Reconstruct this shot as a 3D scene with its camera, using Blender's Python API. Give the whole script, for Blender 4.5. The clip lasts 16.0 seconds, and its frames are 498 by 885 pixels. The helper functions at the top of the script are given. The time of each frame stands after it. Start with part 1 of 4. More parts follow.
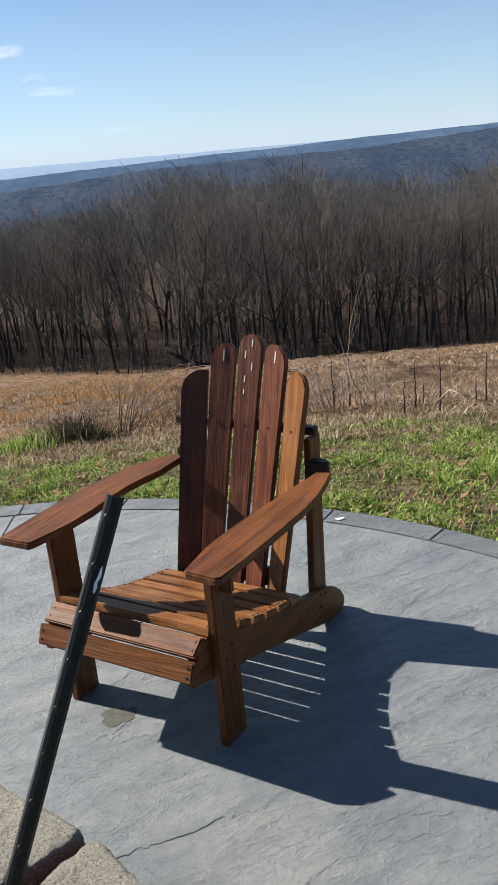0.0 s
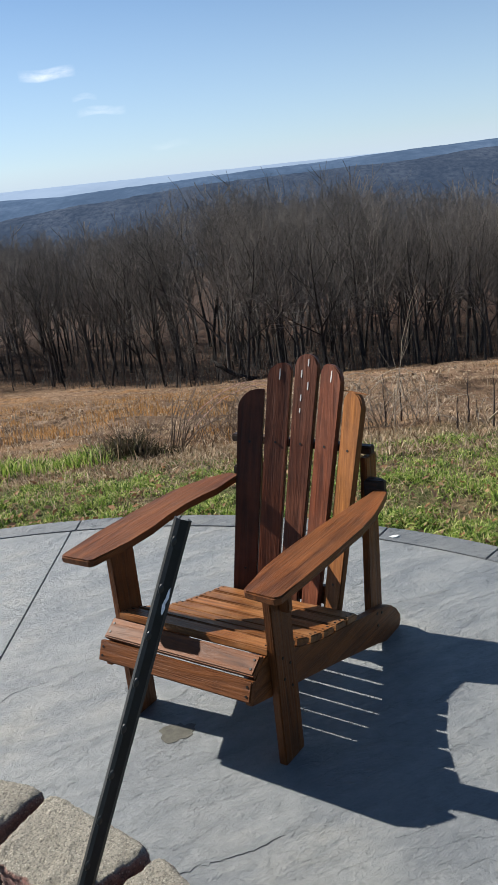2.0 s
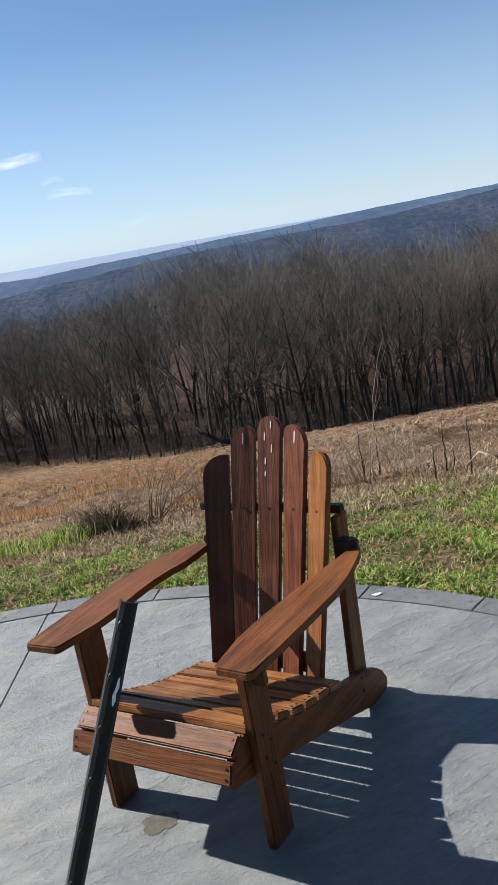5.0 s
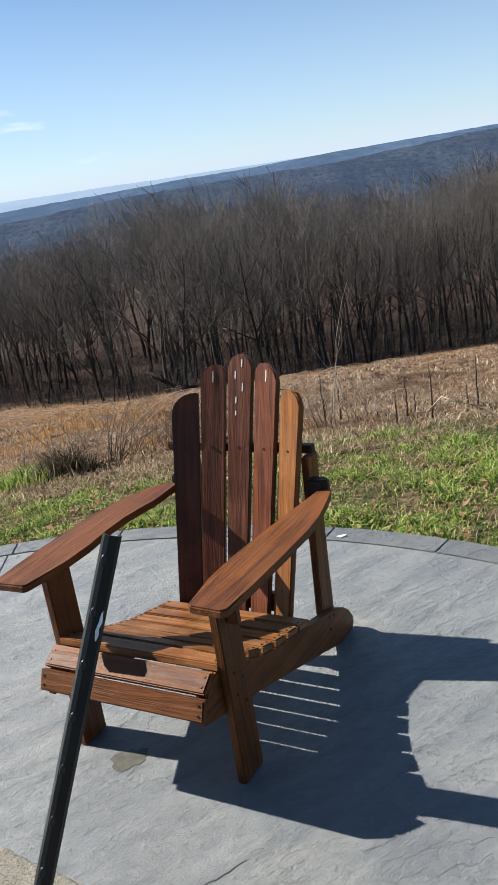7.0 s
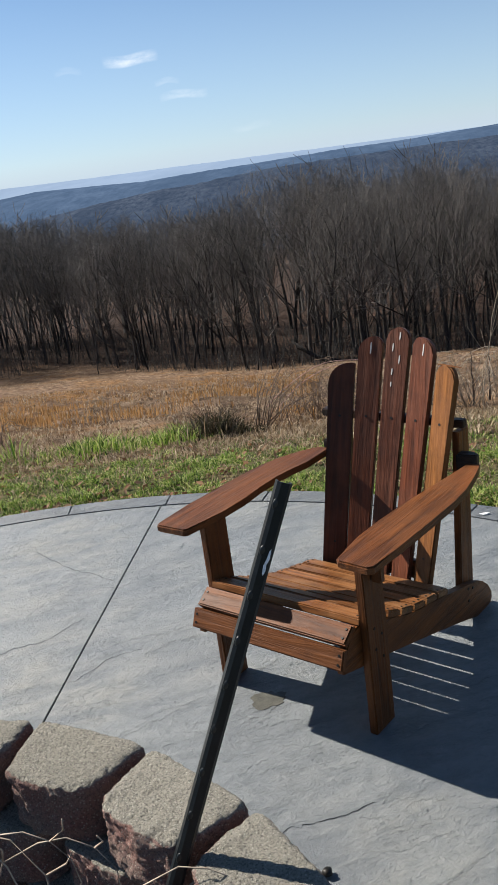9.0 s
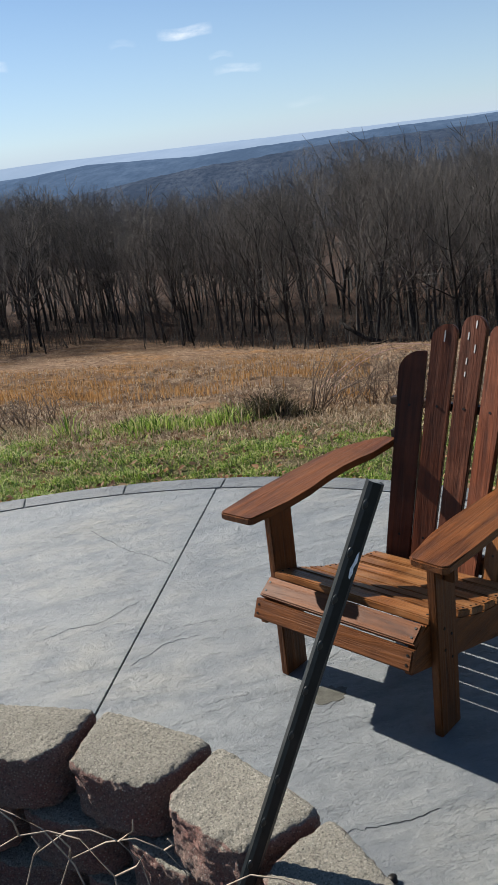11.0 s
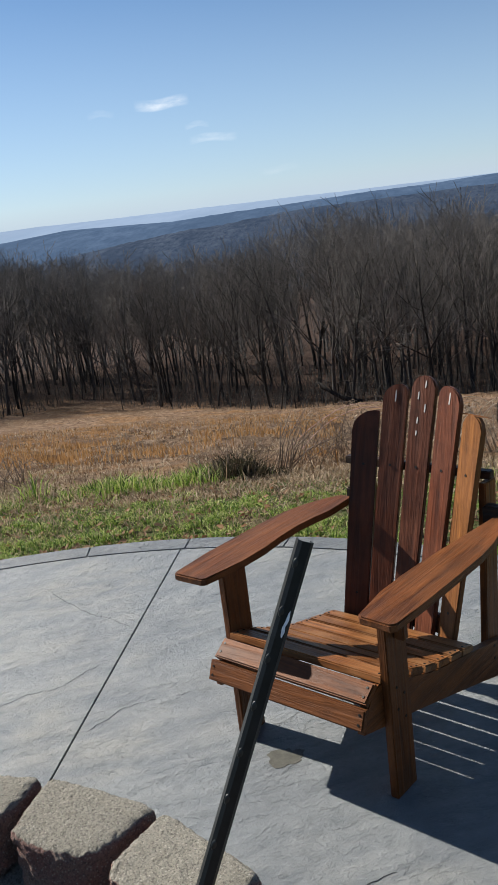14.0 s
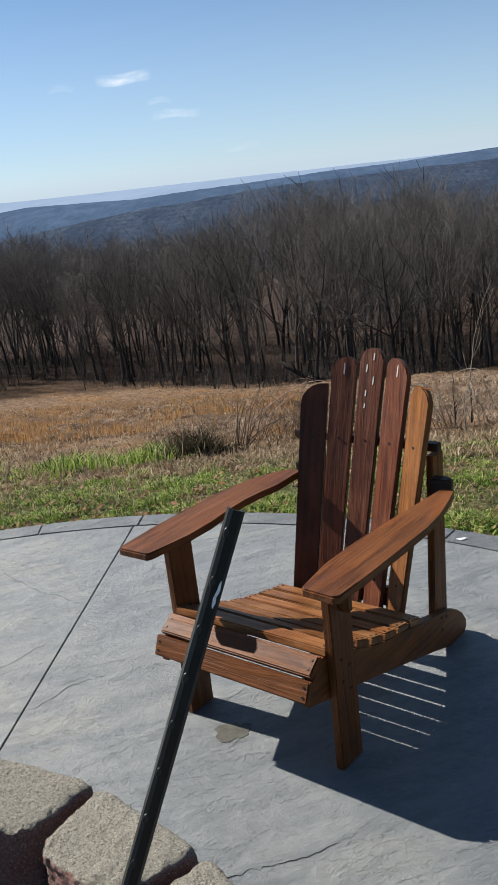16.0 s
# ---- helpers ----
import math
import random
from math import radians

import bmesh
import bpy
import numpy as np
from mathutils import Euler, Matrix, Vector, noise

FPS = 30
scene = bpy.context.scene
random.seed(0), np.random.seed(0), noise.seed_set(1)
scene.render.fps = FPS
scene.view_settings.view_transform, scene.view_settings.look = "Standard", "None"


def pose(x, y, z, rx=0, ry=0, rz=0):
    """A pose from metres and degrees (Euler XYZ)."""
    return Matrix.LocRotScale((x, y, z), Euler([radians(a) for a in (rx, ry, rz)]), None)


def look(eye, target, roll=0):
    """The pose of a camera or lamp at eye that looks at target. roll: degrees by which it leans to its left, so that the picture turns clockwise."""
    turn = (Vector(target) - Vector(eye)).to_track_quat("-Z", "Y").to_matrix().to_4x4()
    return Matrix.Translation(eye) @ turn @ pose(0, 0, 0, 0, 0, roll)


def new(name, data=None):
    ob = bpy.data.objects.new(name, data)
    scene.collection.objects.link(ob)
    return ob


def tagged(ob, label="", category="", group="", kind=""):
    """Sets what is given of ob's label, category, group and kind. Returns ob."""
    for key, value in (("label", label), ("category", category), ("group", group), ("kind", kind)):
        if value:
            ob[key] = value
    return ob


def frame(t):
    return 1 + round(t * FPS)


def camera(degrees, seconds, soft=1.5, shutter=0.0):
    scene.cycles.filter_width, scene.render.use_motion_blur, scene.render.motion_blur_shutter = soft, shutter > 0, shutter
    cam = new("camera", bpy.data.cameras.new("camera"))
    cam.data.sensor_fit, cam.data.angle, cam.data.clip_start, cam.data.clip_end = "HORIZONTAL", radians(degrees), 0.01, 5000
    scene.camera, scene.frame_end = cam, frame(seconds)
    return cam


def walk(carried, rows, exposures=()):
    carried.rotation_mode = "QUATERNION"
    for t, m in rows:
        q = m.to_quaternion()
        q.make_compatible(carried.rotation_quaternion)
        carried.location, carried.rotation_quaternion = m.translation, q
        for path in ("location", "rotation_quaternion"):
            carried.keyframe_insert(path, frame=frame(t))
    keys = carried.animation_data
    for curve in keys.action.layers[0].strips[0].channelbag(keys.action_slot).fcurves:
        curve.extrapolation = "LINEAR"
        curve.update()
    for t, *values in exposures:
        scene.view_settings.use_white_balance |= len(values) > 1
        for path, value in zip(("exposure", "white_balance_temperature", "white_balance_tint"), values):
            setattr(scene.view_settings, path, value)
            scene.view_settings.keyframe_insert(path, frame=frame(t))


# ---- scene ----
cam = camera(32.0, 16.0, 0.8)
PATH = [
    (0, (0.0318, 0.1548, 1.4352), (0.0191, 2.1645, 0.7600), -5.3),
    (0.5, (0.0678, 0.1272, 1.4405), (0.0678, 2.1412, 0.7802), -6.8),
    (1, (0.0583, 0.1230, 1.4575), (0.0647, 2.1454, 0.8204), -7.6),
    (1.5, (0.0382, 0.1314, 1.4564), (0.0180, 2.1582, 0.8363), -7.0),
    (2, (0.0074, 0.1399, 1.4607), (-0.1177, 2.1592, 0.8268), -6.3),
    (2.5, (0.0223, 0.1346, 1.4564), (-0.1134, 2.1603, 0.8480), -6.5),
    (3, (0.0562, 0.1134, 1.4554), (-0.0753, 2.1486, 0.8766), -7.4),
    (3.5, (0.0742, 0.1124, 1.4596), (-0.0286, 2.1582, 0.9127), -8.0),
    (5.8, (0.0625, 0.2311, 1.4342), (0.0106, 2.2938, 0.9466), -11.4),
    (6, (0.0572, 0.2173, 1.4310), (0.0456, 2.2758, 0.9243), -10.6),
    (6.5, (0.0276, 0.2226, 1.4130), (0.0371, 2.2557, 0.8141), -9.7),
    (7, (0.0180, 0.2311, 1.4215), (0.0350, 2.2546, 0.7876), -8.9),
    (7.5, (0.0233, 0.2512, 1.4109), (0.0424, 2.2642, 0.7452), -8.5),
    (8, (0.0095, 0.2661, 1.4289), (0.0170, 2.2748, 0.7537), -7.8),
    (8.5, (-0.0117, 0.2088, 1.4374), (-0.0806, 2.2218, 0.7749), -6.7),
    (9, (-0.0233, 0.1071, 1.4448), (-0.3466, 2.0988, 0.7939), -7.8),
    (9.5, (-0.0191, 0.1028, 1.4416), (-0.3466, 2.0903, 0.7812), -8.4),
    (10, (-0.0742, 0.1601, 1.4416), (-0.4251, 2.1370, 0.7611), -7.5),
    (10.2, (-0.0943, 0.1675, 1.4501), (-0.4706, 2.1380, 0.7632), -6.9),
    (12.3, (-0.1028, 0.1569, 1.4628), (-0.5798, 2.1073, 0.7833), -7.9),
    (12.5, (-0.0837, 0.1410, 1.4670), (-0.5321, 2.1062, 0.8088), -8.1),
    (13, (-0.0117, 0.1198, 1.4723), (-0.3360, 2.1253, 0.8660), -8.4),
    (13.5, (-0.0117, 0.1410, 1.4692), (-0.3466, 2.1518, 0.8872), -7.7),
    (14, (-0.0254, 0.1569, 1.4564), (-0.3954, 2.1688, 0.9010), -7.1),
    (14.5, (-0.0392, 0.1643, 1.4448), (-0.4558, 2.1677, 0.8904), -6.8),
    (15, (-0.0456, 0.1728, 1.4427), (-0.4834, 2.1645, 0.8618), -6.3),
    (15.5, (-0.0064, 0.1844, 1.4405), (-0.4113, 2.1815, 0.8544), -7.0),
    (16, (0.0180, 0.1866, 1.4246), (-0.2703, 2.1953, 0.8120), -6.7),
]
walk(cam, [(t, look(eye, target, roll)) for t, eye, target, roll in PATH], [(0.0, 1.16, 6620, 10), (3.0, 1.06, 6560, 10), (6.0, 1.2, 6620, 10), (8.0, 1.28, 6620, 10), (9.0, 1.01, 6620, 10), (12.5, 0.96, 6570, 10), (15.0, 0.90, 6570, 10), (16.0, 0.97, 6590, 10)])

# world, sun and sky: clear early-spring day, sun over the far left
SUN_AZ, SUN_EL = 153.6, 35.3        # degrees: direction towards the sun, counted from +x, and its height
world = bpy.data.worlds.new("sky")
scene.world = world
world.use_nodes = True
wn, wl = world.node_tree.nodes, world.node_tree.links
sky = wn.new("ShaderNodeTexSky")
sky.sky_type = "NISHITA"
sky.sun_disc = False
sky.sun_elevation = radians(SUN_EL)
sky.sun_rotation = radians(90.0 - SUN_AZ)
sky.altitude = 300
sky.air_density, sky.dust_density, sky.ozone_density = 0.75, 0.10, 6.0
soft_sky = wn.new("ShaderNodeHueSaturation")      # thin high haze
soft_sky.inputs["Saturation"].default_value, soft_sky.inputs["Hue"].default_value = 0.95, 0.494
wl.new(sky.outputs[0], soft_sky.inputs["Color"])
# pale haze low over the horizon
sky_tc, sky_sep, sky_ramp, sky_mix = wn.new("ShaderNodeTexCoord"), wn.new("ShaderNodeSeparateXYZ"), wn.new("ShaderNodeValToRGB"), wn.new("ShaderNodeMix")
sky_mix.data_type = "RGBA"
wl.new(sky_tc.outputs["Generated"], sky_sep.inputs[0])
wl.new(sky_sep.outputs[2], sky_ramp.inputs[0])
sky_ramp.color_ramp.elements.new(0.5)
sky_ramp.color_ramp.elements[2].color, sky_ramp.color_ramp.elements[2].position = (0, 0, 0, 1), 0.22
sky_ramp.color_ramp.elements[0].color, sky_ramp.color_ramp.elements[1].color = (0.95, 0.95, 0.95, 1), (0.46, 0.46, 0.46, 1)
sky_ramp.color_ramp.elements[0].position, sky_ramp.color_ramp.elements[1].position = 0.0, 0.025
wl.new(sky_ramp.outputs[0], sky_mix.inputs[0])
wl.new(soft_sky.outputs[0], sky_mix.inputs[6])
sky_mix.inputs[7].default_value = (5.0, 6.1, 7.3, 1)
wl.new(sky_mix.outputs[2], wn["Background"].inputs[0])
wn["Background"].inputs[1].default_value = 0.0575
sun = new("sun", bpy.data.lights.new("sun", "SUN"))
sun.data.energy, sun.data.angle, sun.data.color = 5.0, radians(0.55), (1.0, 0.955, 0.88)
sun_way = Vector((math.cos(radians(SUN_AZ)) * math.cos(radians(SUN_EL)), math.sin(radians(SUN_AZ)) * math.cos(radians(SUN_EL)), math.sin(radians(SUN_EL))))
sun.matrix_world = look(sun_way * 30, (0, 0, 0))


# ---- materials ----
def material(name):
    m = bpy.data.materials.new(name)
    m.use_nodes = True
    return m, m.node_tree.nodes, m.node_tree.links, m.node_tree.nodes["Principled BSDF"]


def coords(n, l, scale=(1, 1, 1), kind="Object", turn=(0, 0, 0)):
    tc, mp = n.new("ShaderNodeTexCoord"), n.new("ShaderNodeMapping")
    mp.inputs["Scale"].default_value = scale
    mp.inputs["Rotation"].default_value = [radians(a) for a in turn]
    l.new(tc.outputs[kind], mp.inputs[0])
    return mp.outputs[0]


def layered(n, l, squash, angle):
    """Coordinates stretched along a way across the floor, turned from x by an angle."""
    v = coords(n, l, turn=(0, 0, -angle))
    mp = n.new("ShaderNodeMapping")
    mp.inputs["Scale"].default_value = (1, squash, 1)
    l.new(v, mp.inputs[0])
    return mp.outputs[0]


def noise_tex(n, l, vec, scale, detail=6, rough=0.55, distort=0.0):
    t = n.new("ShaderNodeTexNoise")
    t.inputs["Scale"].default_value, t.inputs["Detail"].default_value = scale, detail
    t.inputs["Roughness"].default_value, t.inputs["Distortion"].default_value = rough, distort
    if vec is not None:
        l.new(vec, t.inputs["Vector"])
    return t.outputs["Fac"]


def ramp(n, l, fac, *stops):
    r = n.new("ShaderNodeValToRGB")
    while len(r.color_ramp.elements) < len(stops):
        r.color_ramp.elements.new(0.5)
    for e, (p, c) in zip(r.color_ramp.elements, stops):
        e.position = p
        e.color = (*c, 1) if len(c) == 3 else c
    l.new(fac, r.inputs[0])
    return r.outputs[0]


def mix(n, l, fac, a, b, how="MIX"):
    x = n.new("ShaderNodeMix")
    x.data_type, x.blend_type = "RGBA", how
    for sock, v in ((x.inputs[0], fac), (x.inputs[6], a), (x.inputs[7], b)):
        if isinstance(v, (int, float)):
            sock.default_value = v
        elif isinstance(v, tuple):
            sock.default_value = (*v, 1)
        else:
            l.new(v, sock)
    return x.outputs[2]


def maths(n, l, op, a, b=0.0, clamp=False):
    x = n.new("ShaderNodeMath")
    x.operation, x.use_clamp = op, clamp
    for sock, v in zip(x.inputs, (a, b)):
        if isinstance(v, (int, float)):
            sock.default_value = v
        else:
            l.new(v, sock)
    return x.outputs[0]


def bump(n, l, bsdf, height, strength, distance, base=None):
    b = n.new("ShaderNodeBump")
    b.inputs["Strength"].default_value, b.inputs["Distance"].default_value = strength, distance
    l.new(height, b.inputs["Height"])
    if base is not None:
        l.new(base, b.inputs["Normal"])
    l.new(b.outputs[0], bsdf.inputs["Normal"])
    return b.outputs[0]


def wood(name, axis, dark=(0.014, 0.0042, 0.0020), light=(0.225, 0.072, 0.0155), rough=0.46, tilt=0.0, worn_col=(0.26, 0.105, 0.042), worn_most=0.22):
    """Oiled red-brown boards; the grain runs along the axis, tilted about x by some degrees."""
    m, n, l, p = material(name)
    stretch = [17.0, 17.0, 17.0]
    stretch["xyz".index(axis)] = 1.0
    info = n.new("ShaderNodeObjectInfo")
    tc, mp = n.new("ShaderNodeTexCoord"), n.new("ShaderNodeMapping")
    mp.inputs["Scale"].default_value = stretch
    off = n.new("ShaderNodeVectorMath")
    off.operation = "MULTIPLY_ADD"
    cmb = n.new("ShaderNodeCombineXYZ")
    for k in range(3):
        l.new(info.outputs["Random"], cmb.inputs[k])
    l.new(cmb.outputs[0], off.inputs[0])
    off.inputs[1].default_value = (7.3, 5.1, 9.7)
    turn = n.new("ShaderNodeMapping")
    turn.inputs["Rotation"].default_value = (radians(tilt), 0, 0)
    l.new(tc.outputs["Object"], turn.inputs[0])
    l.new(turn.outputs[0], off.inputs[2])
    l.new(off.outputs[0], mp.inputs[0])
    grain = noise_tex(n, l, mp.outputs[0], 2.2, 8, 0.62, 0.9)
    fine = noise_tex(n, l, mp.outputs[0], 11.0, 4, 0.6, 0.3)
    broad = noise_tex(n, l, off.outputs[0], 6.0, 3)
    both = maths(n, l, "ADD", maths(n, l, "MULTIPLY", grain, 0.82), maths(n, l, "MULTIPLY", fine, 0.18))
    col = ramp(n, l, both, (0.26, dark), (0.50, tuple(0.5 * (a + b) for a, b in zip(dark, light))), (0.72, light))
    tone = maths(n, l, "MULTIPLY_ADD", info.outputs["Random"], 0.55)
    tone.node.inputs[2].default_value = 0.66
    hv = n.new("ShaderNodeHueSaturation")
    l.new(col, hv.inputs["Color"])
    l.new(tone, hv.inputs["Value"])
    worn = ramp(n, l, broad, (0.42, (0, 0, 0)), (0.70, (1, 1, 1)))
    col2 = mix(n, l, maths(n, l, "MULTIPLY", worn, worn_most), hv.outputs[0], worn_col)
    dirt = noise_tex(n, l, off.outputs[0], 14.0, 6, 0.7)
    col2 = mix(n, l, maths(n, l, "MULTIPLY", ramp(n, l, dirt, (0.36, (1, 1, 1)), (0.52, (0, 0, 0))), 0.25), col2, (0.022, 0.012, 0.008))
    # flecks where the finish has gone, running with the grain
    fl = noise_tex(n, l, mp.outputs[0], 1.35, 3, 0.5, 0.2)
    fleck = ramp(n, l, fl, (0.715, (0, 0, 0)), (0.745, (1, 1, 1)))
    col3 = mix(n, l, maths(n, l, "MULTIPLY", fleck, 0.55), col2, (0.50, 0.40, 0.32))
    l.new(col3, p.inputs["Base Color"])
    rg = maths(n, l, "MULTIPLY_ADD", broad, 0.30)
    rg.node.inputs[2].default_value = rough - 0.12
    l.new(rg, p.inputs["Roughness"])
    p.inputs["Specular IOR Level"].default_value = 0.22
    bump(n, l, p, both, 1.0, 0.006)
    return m


def plain(name, colour, rough=0.5, metal=0.0, spot=None, scale=30.0, amount=0.5, relief=0.0):
    """A surface with a second tone in blotches and a fine relief."""
    m, n, l, p = material(name)
    v = coords(n, l)
    f = noise_tex(n, l, v, scale, 6, 0.6)
    second = spot or tuple(c * 0.6 for c in colour)
    l.new(mix(n, l, maths(n, l, "MULTIPLY", ramp(n, l, f, (0.38, (0, 0, 0)), (0.66, (1, 1, 1))), amount), colour, second), p.inputs["Base Color"])
    p.inputs["Roughness"].default_value, p.inputs["Metallic"].default_value = rough, metal
    if relief:
        bump(n, l, p, noise_tex(n, l, v, scale * 5, 6, 0.65), 0.6, relief)
    return m


def concrete(name, tint=1.0):
    """Stamped slate-pattern concrete, grey with cloudy blue and warm patches."""
    m, n, l, p = material(name)
    v = coords(n, l)
    vs = layered(n, l, 2.8, 24)
    big = noise_tex(n, l, v, 1.1, 5, 0.6)
    mid = noise_tex(n, l, vs, 3.6, 10, 0.64, 0.2)
    grit = noise_tex(n, l, v, 30, 9, 0.78)
    fine = noise_tex(n, l, v, 190, 3, 0.7)
    a = ramp(n, l, big, (0.34, (0.275 * tint, 0.305 * tint, 0.325 * tint)), (0.52, (0.335 * tint, 0.355 * tint, 0.355 * tint)), (0.68, (0.400 * tint, 0.395 * tint, 0.350 * tint)))
    b = mix(n, l, ramp(n, l, mid, (0.34, (0, 0, 0)), (0.60, (1, 1, 1))), tuple(c * tint for c in (0.205, 0.228, 0.248)), a)
    c = mix(n, l, maths(n, l, "MULTIPLY", ramp(n, l, grit, (0.30, (1, 1, 1)), (0.48, (0, 0, 0))), 0.65), b, tuple(c * tint for c in (0.17, 0.185, 0.195)))
    c = mix(n, l, maths(n, l, "MULTIPLY", ramp(n, l, grit, (0.54, (0, 0, 0)), (0.68, (1, 1, 1))), 0.55), c, tuple(c * tint for c in (0.42, 0.44, 0.44)))
    c = mix(n, l, maths(n, l, "MULTIPLY", ramp(n, l, fine, (0.30, (1, 1, 1)), (0.42, (0, 0, 0))), 0.30), c, (0.09, 0.097, 0.10))
    # the stamped slate layers break off in ragged steps here and there
    step = noise_tex(n, l, vs, 1.0, 9, 0.58, 0.15)
    mask = ramp(n, l, noise_tex(n, l, v, 2.6, 5, 0.65), (0.50, (0, 0, 0)), (0.60, (1, 1, 1)))
    ter = ramp(n, l, step, (0.0, (0, 0, 0)), (0.42, (0.10,) * 3), (0.426, (0.36,) * 3), (0.50, (0.42,) * 3), (0.506, (0.66,) * 3), (0.58, (0.70,) * 3), (0.586, (0.94,) * 3), (1.0, (1, 1, 1)))
    line = None
    for level in (0.421, 0.502, 0.582):
        one = ramp(n, l, maths(n, l, "ABSOLUTE", maths(n, l, "SUBTRACT", step, level)), (0.0, (1, 1, 1)), (0.0030, (0, 0, 0)))
        line = one if line is None else maths(n, l, "MAXIMUM", line, one)
    e = mix(n, l, maths(n, l, "MULTIPLY", maths(n, l, "MULTIPLY", line, mask), 0.60), c, (0.075, 0.082, 0.085))
    l.new(e, p.inputs["Base Color"])
    rough = maths(n, l, "MULTIPLY_ADD", mid, 0.25)
    rough.node.inputs[2].default_value = 0.38
    l.new(rough, p.inputs["Roughness"])
    b1 = bump(n, l, p, ter, 1.0, 0.010)
    b2 = bump(n, l, p, mid, 1.0, 0.024, b1)
    b3 = bump(n, l, p, grit, 1.0, 0.0090, b2)
    bump(n, l, p, fine, 0.4, 0.0010, b3)
    return m


def block_stone(name):
    """Split-face wall block: coarse aggregate, pale where it faces up, pinkish on the sides."""
    m, n, l, p = material(name)
    v = coords(n, l)
    info = n.new("ShaderNodeObjectInfo")
    grit = noise_tex(n, l, v, 75, 9, 0.80)
    vor = n.new("ShaderNodeTexVoronoi")
    vor.inputs["Scale"].default_value = 150
    l.new(v, vor.inputs["Vector"])
    speck = noise_tex(n, l, v, 210, 4, 0.8)
    broad = noise_tex(n, l, v, 7, 5, 0.6)
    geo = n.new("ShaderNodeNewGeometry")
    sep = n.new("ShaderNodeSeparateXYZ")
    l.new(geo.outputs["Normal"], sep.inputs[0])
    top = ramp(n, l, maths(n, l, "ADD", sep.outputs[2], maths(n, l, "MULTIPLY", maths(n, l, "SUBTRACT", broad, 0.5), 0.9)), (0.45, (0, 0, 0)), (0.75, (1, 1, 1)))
    # side tones raised to stand in for light bounced inside the pit
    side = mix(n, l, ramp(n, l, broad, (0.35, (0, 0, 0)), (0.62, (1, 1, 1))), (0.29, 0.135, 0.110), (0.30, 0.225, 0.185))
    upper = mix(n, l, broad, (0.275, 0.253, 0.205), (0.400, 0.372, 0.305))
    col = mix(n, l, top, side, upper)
    col = mix(n, l, maths(n, l, "MULTIPLY", ramp(n, l, speck, (0.34, (1, 1, 1)), (0.52, (0, 0, 0))), 0.85), col, (0.055, 0.048, 0.042))
    col = mix(n, l, maths(n, l, "MULTIPLY", ramp(n, l, vor.outputs["Distance"], (0.14, (1, 1, 1)), (0.30, (0, 0, 0))), 0.55), col, (0.58, 0.54, 0.46))
    hv = n.new("ShaderNodeHueSaturation")
    l.new(col, hv.inputs["Color"])
    tone = maths(n, l, "MULTIPLY_ADD", info.outputs["Random"], 0.25)
    tone.node.inputs[2].default_value = 0.87
    l.new(tone, hv.inputs["Value"])
    l.new(hv.outputs[0], p.inputs["Base Color"])
    p.inputs["Roughness"].default_value = 0.95
    b1 = bump(n, l, p, grit, 1.0, 0.016)
    bump(n, l, p, vor.outputs["Distance"], 0.5, 0.004, b1)
    return m


def island(name, colours, rough=0.7, gloss=0.3):
    """Blades and leaves: every piece takes a tone of its own."""
    m, n, l, p = material(name)
    geo = n.new("ShaderNodeNewGeometry")
    k = len(colours)
    col = ramp(n, l, geo.outputs["Random Per Island"], *((i / (k - 1), c) for i, c in enumerate(colours)))
    l.new(col, p.inputs["Base Color"])
    p.inputs["Roughness"].default_value = rough
    p.inputs["Specular IOR Level"].default_value = gloss
    tr = n.new("ShaderNodeBsdfTranslucent")
    l.new(col, tr.inputs[0])
    ad = n.new("ShaderNodeMixShader")
    ad.inputs[0].default_value = 0.28
    l.new(p.outputs[0], ad.inputs[1])
    l.new(tr.outputs[0], ad.inputs[2])
    l.new(ad.outputs[0], n["Material Output"].inputs[0])
    return m


